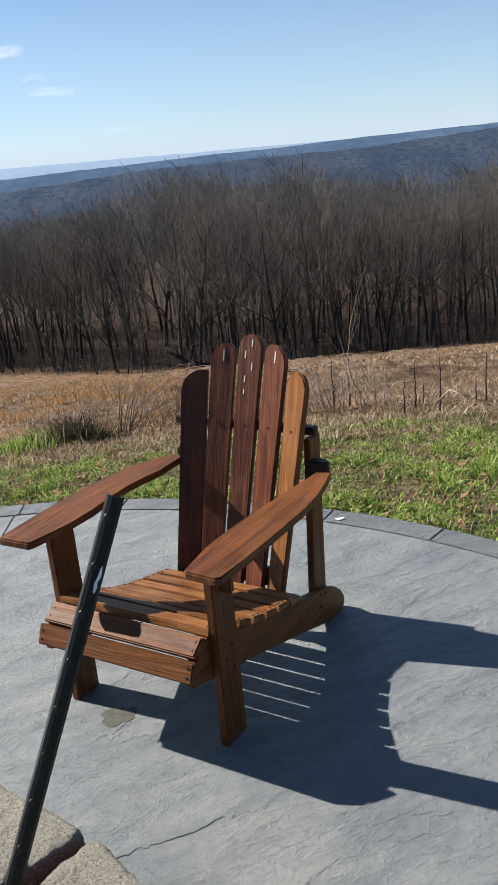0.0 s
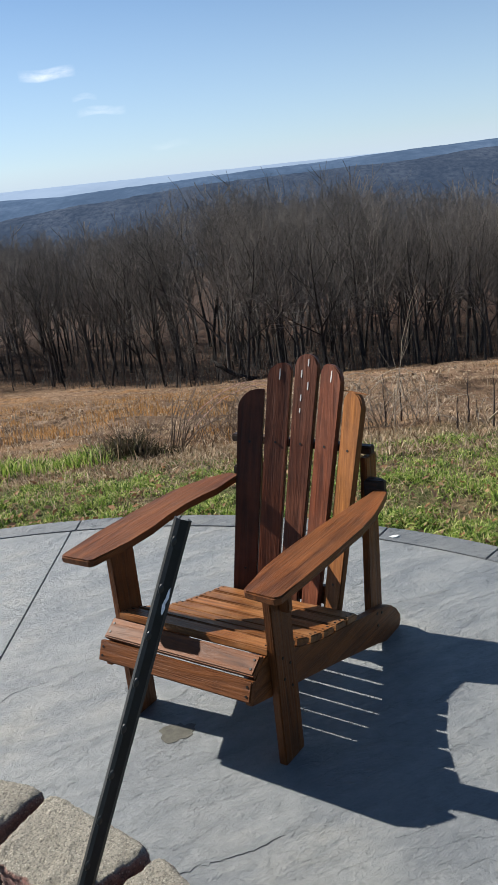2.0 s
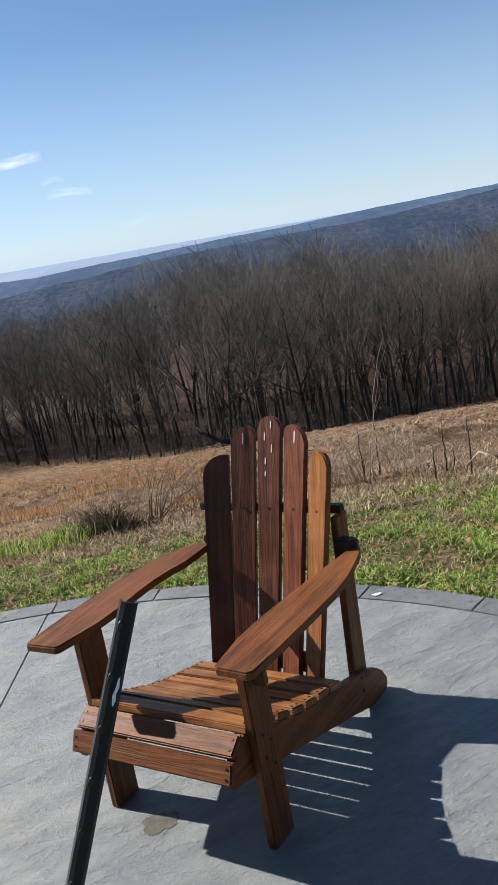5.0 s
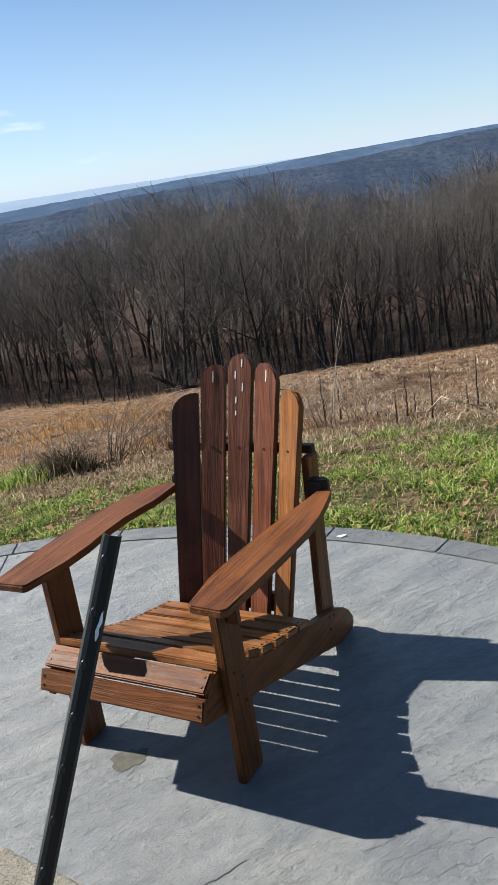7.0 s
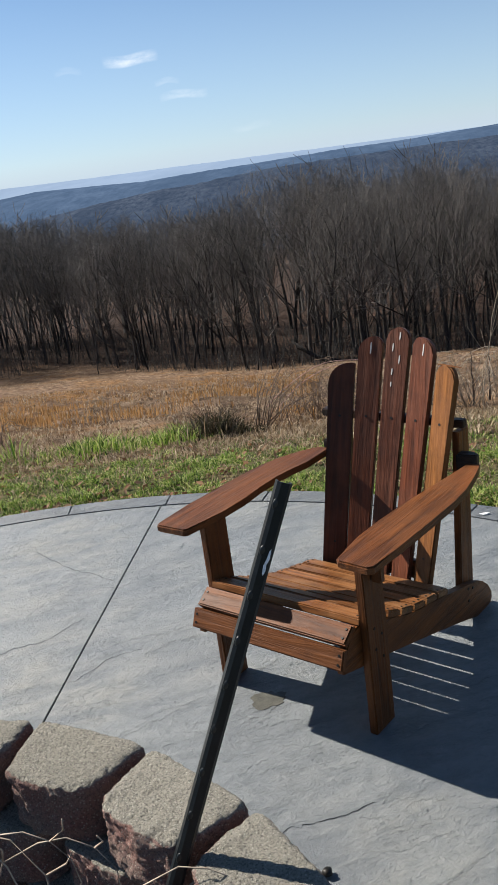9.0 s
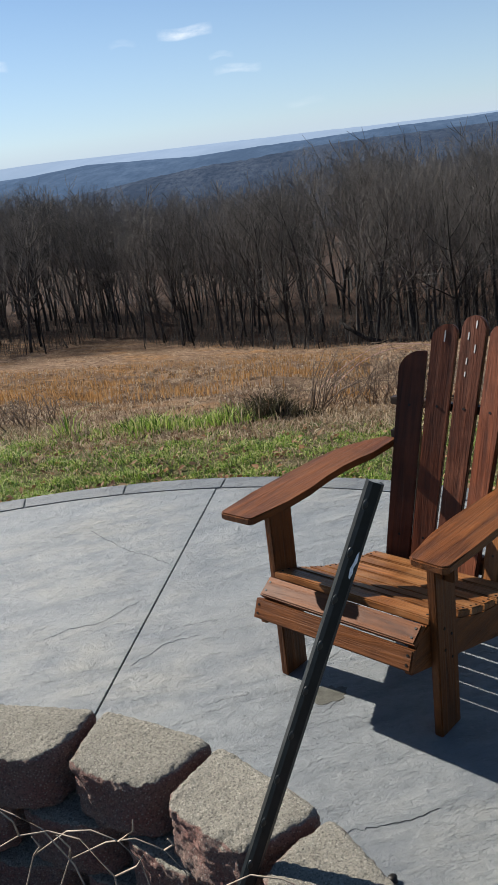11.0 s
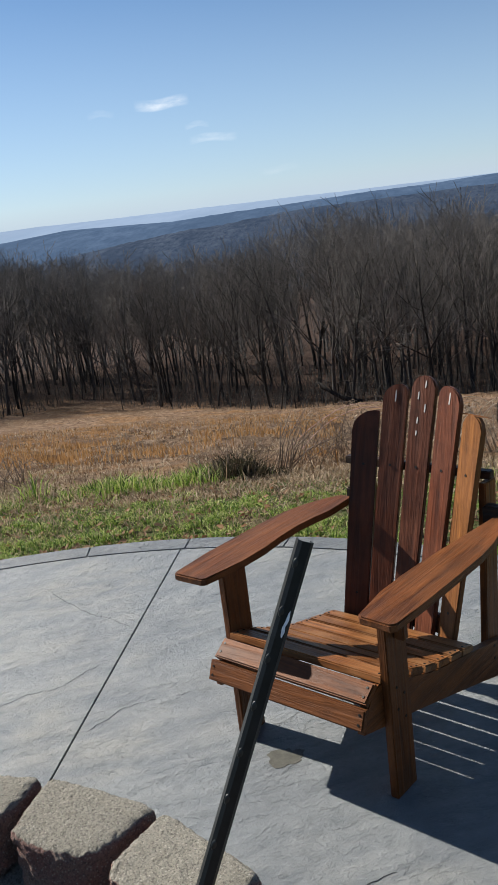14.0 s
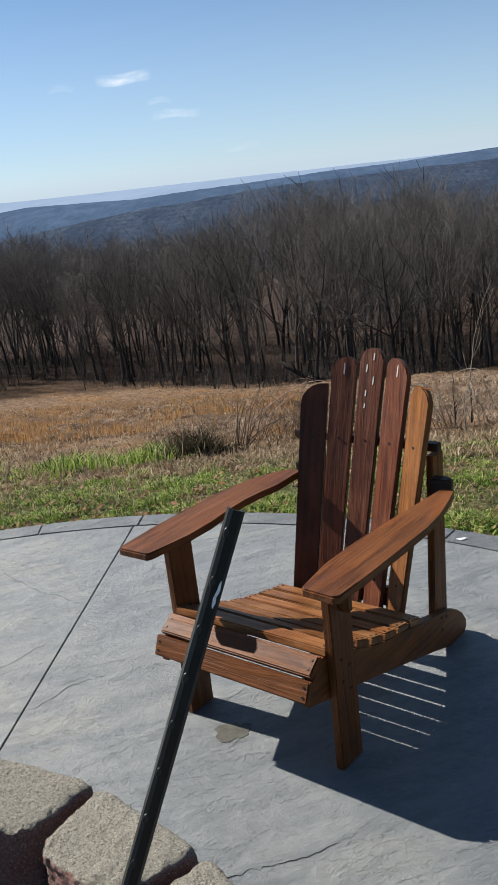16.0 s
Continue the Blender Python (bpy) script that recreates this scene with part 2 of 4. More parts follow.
def ground_mat():
    """Soil and thatch near the patio, straw field down the slope, leaf litter under the trees."""
    m, n, l, p = material("ground")
    v = coords(n, l)
    sep = n.new("ShaderNodeSeparateXYZ")
    l.new(v, sep.inputs[0])
    big = noise_tex(n, l, v, 0.16, 5, 0.6)
    patch = noise_tex(n, l, coords(n, l, (0.45, 1.2, 1)), 0.5, 6, 0.65)
    mid = noise_tex(n, l, v, 1.7, 8, 0.7)
    fine = noise_tex(n, l, v, 26, 6, 0.7)
    straw = ramp(n, l, mid, (0.30, (0.105, 0.060, 0.038)), (0.46, (0.205, 0.130, 0.084)), (0.60, (0.33, 0.230, 0.155)), (0.75, (0.45, 0.35, 0.25)))
    rust = ramp(n, l, mid, (0.30, (0.17, 0.085, 0.032)), (0.60, (0.36, 0.185, 0.065)), (0.8, (0.46, 0.27, 0.11)))
    field = mix(n, l, maths(n, l, "MULTIPLY", ramp(n, l, patch, (0.50, (0, 0, 0)), (0.62, (1, 1, 1))), 0.75), straw, rust)
    field = mix(n, l, maths(n, l, "MULTIPLY", ramp(n, l, fine, (0.28, (1, 1, 1)), (0.48, (0, 0, 0))), 0.6), field, (0.075, 0.05, 0.03))
    hollow_shade = noise_tex(n, l, coords(n, l, (1, 0.7, 1)), 4.2, 5, 0.62)
    field = mix(n, l, maths(n, l, "MULTIPLY", ramp(n, l, hollow_shade, (0.38, (1, 1, 1)), (0.50, (0, 0, 0))), 0.8), field, (0.075, 0.048, 0.030))      # shade in the hollows between the tussocks, painted into the field colour
    field = mix(n, l, maths(n, l, "MULTIPLY", ramp(n, l, big, (0.42, (0, 0, 0)), (0.62, (1, 1, 1))), 0.55), field, (0.175, 0.112, 0.068))
    soil = ramp(n, l, fine, (0.3, (0.055, 0.04, 0.026)), (0.5, (0.17, 0.125, 0.075)), (0.7, (0.34, 0.25, 0.15)))
    soil = mix(n, l, maths(n, l, "MULTIPLY", ramp(n, l, mid, (0.38, (0, 0, 0)), (0.54, (1, 1, 1))), 0.65), soil, (0.065, 0.115, 0.024))
    # leaf litter with the woods' shade and paler sunlit patches painted in
    litter = ramp(n, l, mid, (0.3, (0.026, 0.017, 0.013)), (0.58, (0.062, 0.038, 0.027)), (0.76, (0.20, 0.105, 0.068)))
    litter = mix(n, l, maths(n, l, "MULTIPLY", ramp(n, l, fine, (0.3, (1, 1, 1)), (0.5, (0, 0, 0))), 0.5), litter, (0.06, 0.035, 0.02))
    wob = maths(n, l, "ADD", sep.outputs[1], maths(n, l, "MULTIPLY", maths(n, l, "SUBTRACT", mid, 0.5), 1.6))
    near = ramp(n, l, maths(n, l, "MULTIPLY", wob, 0.1), (0.50, (0, 0, 0)), (0.58, (1, 1, 1)))
    slant = maths(n, l, "ADD", sep.outputs[1], maths(n, l, "MULTIPLY", maths(n, l, "MINIMUM", sep.outputs[0], 0.0), 0.62))
    wob2 = maths(n, l, "ADD", slant, maths(n, l, "MULTIPLY", maths(n, l, "SUBTRACT", big, 0.5), 10.0))
    wood_edge = ramp(n, l, maths(n, l, "MULTIPLY", wob2, 0.01), (0.48, (0, 0, 0)), (0.53, (1, 1, 1)))
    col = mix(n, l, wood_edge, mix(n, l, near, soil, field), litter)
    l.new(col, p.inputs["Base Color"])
    p.inputs["Roughness"].default_value = 1.0
    p.inputs["Specular IOR Level"].default_value = 0.1
    b1 = bump(n, l, p, mid, 1.0, 0.5)
    bump(n, l, p, fine, 0.7, 0.03, b1)
    return m


def bark(name, a, b):
    m, n, l, p = material(name)
    v = coords(n, l, (7, 7, 1.2))
    info = n.new("ShaderNodeObjectInfo")
    f = noise_tex(n, l, v, 1.6, 6, 0.7)
    col = ramp(n, l, f, (0.35, a), (0.65, b))
    hv = n.new("ShaderNodeHueSaturation")
    l.new(col, hv.inputs["Color"])
    tone = maths(n, l, "MULTIPLY_ADD", info.outputs["Random"], 1.05)
    tone.node.inputs[2].default_value = 0.50
    l.new(tone, hv.inputs["Value"])
    l.new(hv.outputs[0], p.inputs["Base Color"])
    p.inputs["Roughness"].default_value = 0.95
    p.inputs["Specular IOR Level"].default_value = 0.15
    return m


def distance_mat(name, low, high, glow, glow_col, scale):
    """Far wooded hills: distance haze is put into the colours and a blue glow."""
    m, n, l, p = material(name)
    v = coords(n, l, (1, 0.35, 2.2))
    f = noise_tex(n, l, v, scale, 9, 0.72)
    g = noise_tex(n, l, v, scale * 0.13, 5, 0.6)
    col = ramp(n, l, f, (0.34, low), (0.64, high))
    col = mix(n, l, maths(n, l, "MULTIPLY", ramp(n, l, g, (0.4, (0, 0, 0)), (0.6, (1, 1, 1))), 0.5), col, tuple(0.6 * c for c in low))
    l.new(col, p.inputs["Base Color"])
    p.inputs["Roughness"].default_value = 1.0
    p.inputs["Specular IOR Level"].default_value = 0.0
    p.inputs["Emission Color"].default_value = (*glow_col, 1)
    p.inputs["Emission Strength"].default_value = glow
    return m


WOOD_X, WOOD_Y, WOOD_Z = wood("stained_wood_x", "x"), wood("stained_wood_y", "y"), wood("stained_wood_z", "z")
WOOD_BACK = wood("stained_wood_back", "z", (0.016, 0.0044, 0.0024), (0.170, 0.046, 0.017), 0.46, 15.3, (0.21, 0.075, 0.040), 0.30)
# the slat turned to the sun: its lit golden tone is painted in
WOOD_SUNLIT = wood("sunlit_wood_back", "z", (0.050, 0.015, 0.005), (0.330, 0.128, 0.030), 0.46, 15.3)
# worn varnish, made paler still: the sheen on the lit seat is painted in
WOOD_SEAT = wood("worn_sheen_seat_wood", "x", (0.026, 0.0080, 0.0034), (0.310, 0.118, 0.033), 0.42, 0.0, (0.44, 0.23, 0.10), 0.50)
WOOD_DARK = wood("black_stained_wood", "x", (0.010, 0.008, 0.007), (0.035, 0.024, 0.018))
SCREW = plain("screw_head", (0.02, 0.018, 0.016), 0.5, 0.6)
PAINTLESS = plain("bare_fleck", (0.62, 0.58, 0.54), 0.8)
POST = plain("blue_black_paint", (0.004, 0.006, 0.007), 0.42, 0.0, (0.010, 0.014, 0.017), 40, 0.6, 0.0004)
POST.node_tree.nodes["Principled BSDF"].inputs["Specular IOR Level"].default_value = 0.28
HOLE = plain("dimple_dark", (0.006, 0.009, 0.010), 0.35)
SMEAR = plain("white_smear", (0.80, 0.82, 0.86), 0.6, 0.0, (0.45, 0.48, 0.5), 90, 0.6)
SLAB, BORDER = concrete("stamped_concrete", 0.61), concrete("border_concrete", 0.42)
STAIN = plain("damp_stain", (0.060, 0.058, 0.046), 0.45, 0.0, (0.115, 0.11, 0.09), 40, 0.8, 0.002)
STONE = block_stone("wall_block_stone")
GROUND = ground_mat()
GRASS = island("grass", ((0.018, 0.048, 0.006), (0.080, 0.150, 0.018), (0.185, 0.285, 0.042), (0.34, 0.43, 0.095), (0.52, 0.46, 0.23)))
DRY = island("dry_grass", ((0.12, 0.076, 0.044), (0.25, 0.170, 0.104), (0.40, 0.30, 0.20), (0.52, 0.42, 0.30), (0.19, 0.13, 0.088)), 0.9, 0.1)
RUST = island("rust_grass", ((0.22, 0.11, 0.04), (0.38, 0.20, 0.075), (0.48, 0.29, 0.13), (0.30, 0.16, 0.06)), 0.9, 0.1)
LEAF = island("fallen_leaf", ((0.12, 0.06, 0.03), (0.26, 0.13, 0.06), (0.34, 0.22, 0.13), (0.20, 0.11, 0.07)), 0.8, 0.2)
WHITE_LEAF = plain("bleached_leaf", (0.78, 0.78, 0.76), 0.7)
STEM = plain("dead_stem", (0.20, 0.145, 0.10), 0.9, 0.0, (0.09, 0.055, 0.04), 60, 0.8)
PALE_STEM = plain("bleached_stem", (0.36, 0.295, 0.225), 0.85, 0.0, (0.20, 0.155, 0.115), 50, 0.7)
DARK_STEM = plain("dark_stem", (0.075, 0.052, 0.040), 0.9, 0.0, (0.035, 0.025, 0.020), 60, 0.7)
ROSE_STEM = plain("rose_cane", (0.50, 0.30, 0.26), 0.7, 0.0, (0.34, 0.22, 0.18), 50, 0.7)
DARK_WEED = island("coarse_weed", ((0.018, 0.017, 0.010), (0.040, 0.040, 0.018), (0.085, 0.066, 0.038), (0.028, 0.021, 0.014)), 0.9, 0.1)
BARK, TWIG = bark("bark", (0.018, 0.016, 0.015), (0.080, 0.073, 0.067)), bark("twigs", (0.050, 0.046, 0.043), (0.160, 0.148, 0.138))


# ---- mesh helpers ----
def link_mesh(name, verts, faces, mat, smooth=False):
    me = bpy.data.meshes.new(name)
    me.from_pydata(verts, [], faces)
    me.materials.append(mat)
    if smooth:
        me.polygons.foreach_set("use_smooth", [True] * len(me.polygons))
    me.update()
    return me


def part(name, bm, mat, parent=None, label="", smooth=False):
    me = bpy.data.meshes.new(name)
    bmesh.ops.recalc_face_normals(bm, faces=bm.faces)
    bm.to_mesh(me)
    bm.free()
    me.materials.append(mat)
    if smooth:
        me.polygons.foreach_set("use_smooth", [True] * len(me.polygons))
    ob = new(name, me)
    if parent is not None:
        ob.parent = parent
    return tagged(ob, label)


def box(x0, x1, y0, y1, z0, z1, bevel=0.003, segments=2):
    bm = bmesh.new()
    bmesh.ops.create_cube(bm, size=1)
    for v in bm.verts:
        v.co = ((x0 + x1) / 2 + v.co.x * (x1 - x0), (y0 + y1) / 2 + v.co.y * (y1 - y0), (z0 + z1) / 2 + v.co.z * (z1 - z0))
    if bevel:
        bmesh.ops.bevel(bm, geom=bm.edges[:], offset=bevel, segments=segments, affect="EDGES")
    return bm


def prism(outline, thick, place, bevel=0.003):
    """A board cut to an outline of (u, v), thick from 0 up; place maps (u, v, w) to a point."""
    bm = bmesh.new()
    low = [bm.verts.new(place(u, v, 0.0)) for u, v in outline]
    top = [bm.verts.new(place(u, v, thick)) for u, v in outline]
    k = len(outline)
    bm.faces.new(low[::-1])
    bm.faces.new(top)
    for i in range(k):
        bm.faces.new((low[i], low[(i + 1) % k], top[(i + 1) % k], top[i]))
    if bevel:
        rim = [e for e in bm.edges if (e.verts[0] in low) == (e.verts[1] in low)]
        bmesh.ops.bevel(bm, geom=rim, offset=bevel, segments=2, affect="EDGES")
    return bm


def rod(points, radii, sides=6, cap=True):
    """A tapered stem through points: verts and faces."""
    verts, faces = [], []
    pts = [Vector(p) for p in points]
    for i, p in enumerate(pts):
        d = (pts[min(i + 1, len(pts) - 1)] - pts[max(i - 1, 0)]).normalized()
        a = d.orthogonal().normalized()
        b = d.cross(a)
        for k in range(sides):
            w = 2 * math.pi * k / sides
            verts.append(p + (a * math.cos(w) + b * math.sin(w)) * radii[i])
    for i in range(len(pts) - 1):
        for k in range(sides):
            k2 = (k + 1) % sides
            faces.append((i * sides + k, i * sides + k2, (i + 1) * sides + k2, (i + 1) * sides + k))
    if cap:
        faces.append(tuple(range(sides))[::-1])
        faces.append(tuple((len(pts) - 1) * sides + k for k in range(sides)))
    return verts, faces


def rods(name, stems, mat, parent=None, label="", sides=5):
    verts, faces = [], []
    for pts, radii in stems:
        v, f = rod(pts, radii, sides)
        k = len(verts)
        verts += v
        faces += [tuple(i + k for i in face) for face in f]
    ob = new(name, link_mesh(name, verts, faces, mat, True))
    if parent is not None:
        ob.parent = parent
    return tagged(ob, label)


def lerp_at(rows, x):
    return float(np.interp(x, [r[0] for r in rows], [r[1] for r in rows]))


# ---- setting: ground, patio ----
PATIO = Vector((-1.06, 1.05, 0))
R_IN, R_OUT = 2.660, 2.775
SEAM_X = -1.052
HILL = ((-400, -6.0), (-30, -0.6), (-2, -0.10), (3.0, -0.05), (4.2, -0.06), (4.9, -0.12), (6.0, -0.34), (8.0, -0.80), (15, -2.40), (30, -5.9), (46, -9.6), (52, -10.9), (62, -12.2), (80, -13.6), (110, -16.5), (250, -42), (600, -70), (5000, -90))


def ground_z(x, y):
    z = lerp_at(HILL, y)
    amp = min(max((y - 4.6) / 6.0, 0.0), 1.0)
    z += amp * 0.16 * noise.noise((x * 0.16, y * 0.16, 0.3)) + min(amp, 0.8) * 0.14 * noise.noise((x * 0.9, y * 0.9, 2.0)) + amp * 0.12 * noise.noise((x * 2.6, y * 2.6, 5.0))
    d = math.hypot(x - PATIO.x, y - PATIO.y)
    if d < R_OUT + 0.02:
        z = -0.16
    elif d < R_OUT + 0.8:
        z += 0.02 * noise.noise((x * 3, y * 3, 1.0)) + 0.02
    return z


def axis_lines(near, step, far, grow):
    out = [k * step for k in range(int(near / step) + 1)]
    while out[-1] < far:
        out.append(out[-1] + (out[-1] - out[-2]) * grow)
    return out


gx = axis_lines(4.0, 0.09, 4600, 1.075)
xs = [-1.0 - v for v in gx[:0:-1]] + [-1.0 + v for v in gx]
gy = axis_lines(10.0, 0.09, 4600, 1.05)
gyb = axis_lines(3.0, 0.3, 400, 1.3)
ys = [-v for v in gyb[:0:-1]] + gy
verts = [(x, y, ground_z(x, y)) for y in ys for x in xs]
nx = len(xs)
faces = [(j * nx + i, j * nx + i + 1, (j + 1) * nx + i + 1, (j + 1) * nx + i) for j in range(len(ys) - 1) for i in range(nx - 1)]
ground = tagged(new("ground", link_mesh("ground", verts, faces, GROUND, True)), "sloping ground of thatch, straw field and leaf litter", "ground", kind="structure")


def disc_slab(a0, a1):
    """The part of the round slab on one side of the saw cut."""
    pts = []
    k = 120
    for i in range(k + 1):
        w = a0 + (a1 - a0) * i / k
        pts.append((PATIO.x + (R_IN - 0.0025) * math.cos(w), PATIO.y + (R_IN - 0.0025) * math.sin(w)))
    return prism(pts, 0.12, lambda u, v, w: (u, v, w - 0.12), 0.0016)


dx = SEAM_X - PATIO.x
half = math.acos(dx / R_IN)
patio = tagged(new("patio"), "round grey stamped concrete patio with a saw-cut joint", "patio", kind="structure")
for a0, a1 in ((-half + 0.0008, half - 0.0008), (half + 0.0008, 2 * math.pi - half - 0.0008)):
    part("slab", disc_slab(a0, a1), SLAB, patio)
step_a = math.radians(9.85)
for i in range(37):
    w0 = math.radians(10.6) + (i - 3) * step_a
    wide = step_a if i < 36 else 2 * math.pi - 36 * step_a      # a cut piece closes the ring
    arc = [w0 + 0.0005 + (wide - 0.0010) * k / 8 for k in range(9)]
    out = [(PATIO.x + R_OUT * math.cos(w), PATIO.y + R_OUT * math.sin(w)) for w in arc] + [(PATIO.x + R_IN * math.cos(w), PATIO.y + R_IN * math.sin(w)) for w in reversed(arc)]
    part("border_slab", prism(out, 0.15, lambda u, v, w: (u, v, w - 0.146), 0.003), BORDER, patio)

# damp stain and slab cracks
rng = random.Random(4)
outline = []
for k in range(40):
    w = 2 * math.pi * k / 40
    r = 0.031 * (1 + 0.5 * noise.noise((math.cos(w) * 1.4, math.sin(w) * 1.4, 7.0)) + 0.22 * noise.noise((math.cos(w) * 4, math.sin(w) * 4, 2.0)))
    outline.append((-0.405 + r * 1.5 * math.cos(w) + 0.4 * r * math.sin(w), 2.185 + r * 1.45 * math.sin(w)))
stain = part("floor_stain", prism(outline, 0.0012, lambda u, v, w: (u, v, w), 0), STAIN)
tagged(stain, "dark brown damp stain on the concrete patio", "stain")


def crack(points, seed):
    r = random.Random(seed)
    pts = []
    for (x0, y0), (x1, y1) in zip(points, points[1:]):
        for k in range(8):
            f = k / 8
            pts.append(Vector((x0 + (x1 - x0) * f + r.uniform(-1, 1) * 0.006, y0 + (y1 - y0) * f + r.uniform(-1, 1) * 0.006, 0)))
    vs, fs = [], []
    for i, p in enumerate(pts):
        d = (pts[min(i + 1, len(pts) - 1)] - pts[max(i - 1, 0)]).normalized()
        q = Vector((-d.y, d.x, 0)) * (0.0004 + 0.0012 * r.random()) * (1 if 0 < i < len(pts) - 1 else 0.2)
        vs += [p - q + Vector((0, 0, 0.0009)), p + q + Vector((0, 0, 0.0009))]
    fs = [(2 * i, 2 * i + 1, 2 * i + 3, 2 * i + 2) for i in range(len(pts) - 1)]
    ob = new("crease", link_mesh("crease", vs, fs, HOLE))
    ob.parent = patio
    return ob


crack([(-0.40, 1.655), (-0.30, 1.69), (-0.19, 1.725), (-0.10, 1.775)], 1)
crack([(-1.37, 2.46), (-1.3, 2.53), (-1.21, 2.56), (-1.1, 2.73)], 2)
crack([(-1.51, 3.3), (-1.31, 3.12), (-1.17, 3.04), (-1.06, 2.97)], 3)
crack([(-1.02, 2.32), (-0.94, 2.44), (-0.83, 2.5)], 4)


# ---- Adirondack chair ----
# local x to its left arm as one sits, y to the back, z up; origin on the patio between the front legs
chair = tagged(new("adirondack_chair"), "red-brown stained wooden Adirondack chair with worn varnish on the patio", "chair")
chair.matrix_world = pose(-0.3255, 2.1441, 0, 0, 0, -31.63)
LEG_W, LEG_T, LEG_D = 0.263, 0.024, 0.091
RAIL_X, RAIL_T = 0.240, 0.024
ARM_Z, ARM_T = 0.534, 0.021

for sgn in (-1, 1):
    xo, xi = sgn * LEG_W, sgn * (LEG_W - LEG_T)
    leg = part("front_leg", box(min(xo, xi), max(xo, xi), 0.0, LEG_D, 0.0, ARM_Z - ARM_T, 0.003), WOOD_Z, chair)
    for zz, yy in ((0.24, 0.03), (0.27, 0.062), (0.30, 0.03), (0.205, 0.062)):
        bm = bmesh.new()
        bmesh.ops.create_cone(bm, cap_ends=True, segments=12, radius1=0.0042, radius2=0.0036, depth=0.003, matrix=Matrix.Translation((sgn * (LEG_W + 0.0003), yy, zz)) @ Matrix.Rotation(radians(90), 4, "Y"))
        part("screw", bm, SCREW, leg)

# side rails: contoured on top, rounded heel on the floor
TOP = ((-0.083, 0.238), (-0.062, 0.286), (-0.040, 0.304), (-0.018, 0.317), (0.005, 0.320), (0.04, 0.310), (0.09, 0.288), (0.156, 0.258), (0.226, 0.230), (0.30, 0.209), (0.38, 0.192), (0.448, 0.176), (0.50, 0.163), (0.54, 0.152))


def rail_outline():
    pts = [(y, z) for y, z in TOP]
    pts += [(0.60, 0.138), (0.66, 0.122), (0.705, 0.100), (0.742, 0.070), (0.762, 0.042), (0.764, 0.018), (0.750, 0.0), (0.655, 0.0)]
    pts += [(0.54, 0.042), (0.334, 0.106), (0.154, 0.160), (0.02, 0.196), (-0.083, 0.224)]
    return pts


for sgn in (-1, 1):
    x0 = sgn * RAIL_X if sgn < 0 else RAIL_X - RAIL_T
    rail = part("side_rail", prism(rail_outline(), RAIL_T, lambda u, v, w: (x0 + w, u, v), 0.003), WOOD_Y, chair)
    for yy, zz in ((0.60, 0.085), (0.63, 0.115), (0.60, 0.125)):
        bm = bmesh.new()
        bmesh.ops.create_cone(bm, cap_ends=True, segments=12, radius1=0.005, radius2=0.0045, depth=0.003, matrix=Matrix.Translation((sgn * (RAIL_X + 0.0003), yy, zz)) @ Matrix.Rotation(radians(90), 4, "Y"))
        part("screw", bm, SCREW, rail)

# front apron and seat slats, following the rails


def slat_board(y0, z0, y1, z1, halfw, thick, name="seat_slat", screws=True):
    d = Vector((0, y1 - y0, z1 - z0))
    wide = d.length
    d.normalize()
    up = Vector((0, -d.z, d.y))
    at = Vector((0, y0, z0))

    def place(u, v, w):
        return Vector((u, 0, 0)) + at + d * v + up * w
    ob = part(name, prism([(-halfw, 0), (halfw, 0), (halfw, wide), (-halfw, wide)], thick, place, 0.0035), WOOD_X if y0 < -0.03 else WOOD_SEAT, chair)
    if screws:
        for sx in (-1, 1):
            for f in (0.28, 0.72):
                c = place(sx * (halfw - 0.013), wide * f, thick + 0.0004)
                bm = bmesh.new()
                bmesh.ops.create_cone(bm, cap_ends=True, segments=10, radius1=0.0036, radius2=0.0032, depth=0.002, matrix=Matrix.Translation(c) @ up.to_track_quat("Z", "Y").to_matrix().to_4x4())
                part("screw", bm, SCREW, ob)
    return ob


slat_board(-0.0845, 0.238, -0.064, 0.287, 0.246, 0.021, "front_apron")
starts = [-0.0620, -0.0060] + [0.0630 + 0.0690 * k for k in range(6)]
for k, y in enumerate(starts):
    y1 = y + (0.047 if k == 0 else 0.0575)
    slat_board(y, lerp_at(TOP, y) + 0.0005, y1, lerp_at(TOP, y1) + 0.0005, 0.241, 0.021)

# curved fan back of five round-topped boards on two braces
LOW, HIGH = (0.500, 0.150), (0.635, 0.642)
BACK = (Vector((0, HIGH[0] - LOW[0], HIGH[1] - LOW[1]))).normalized()


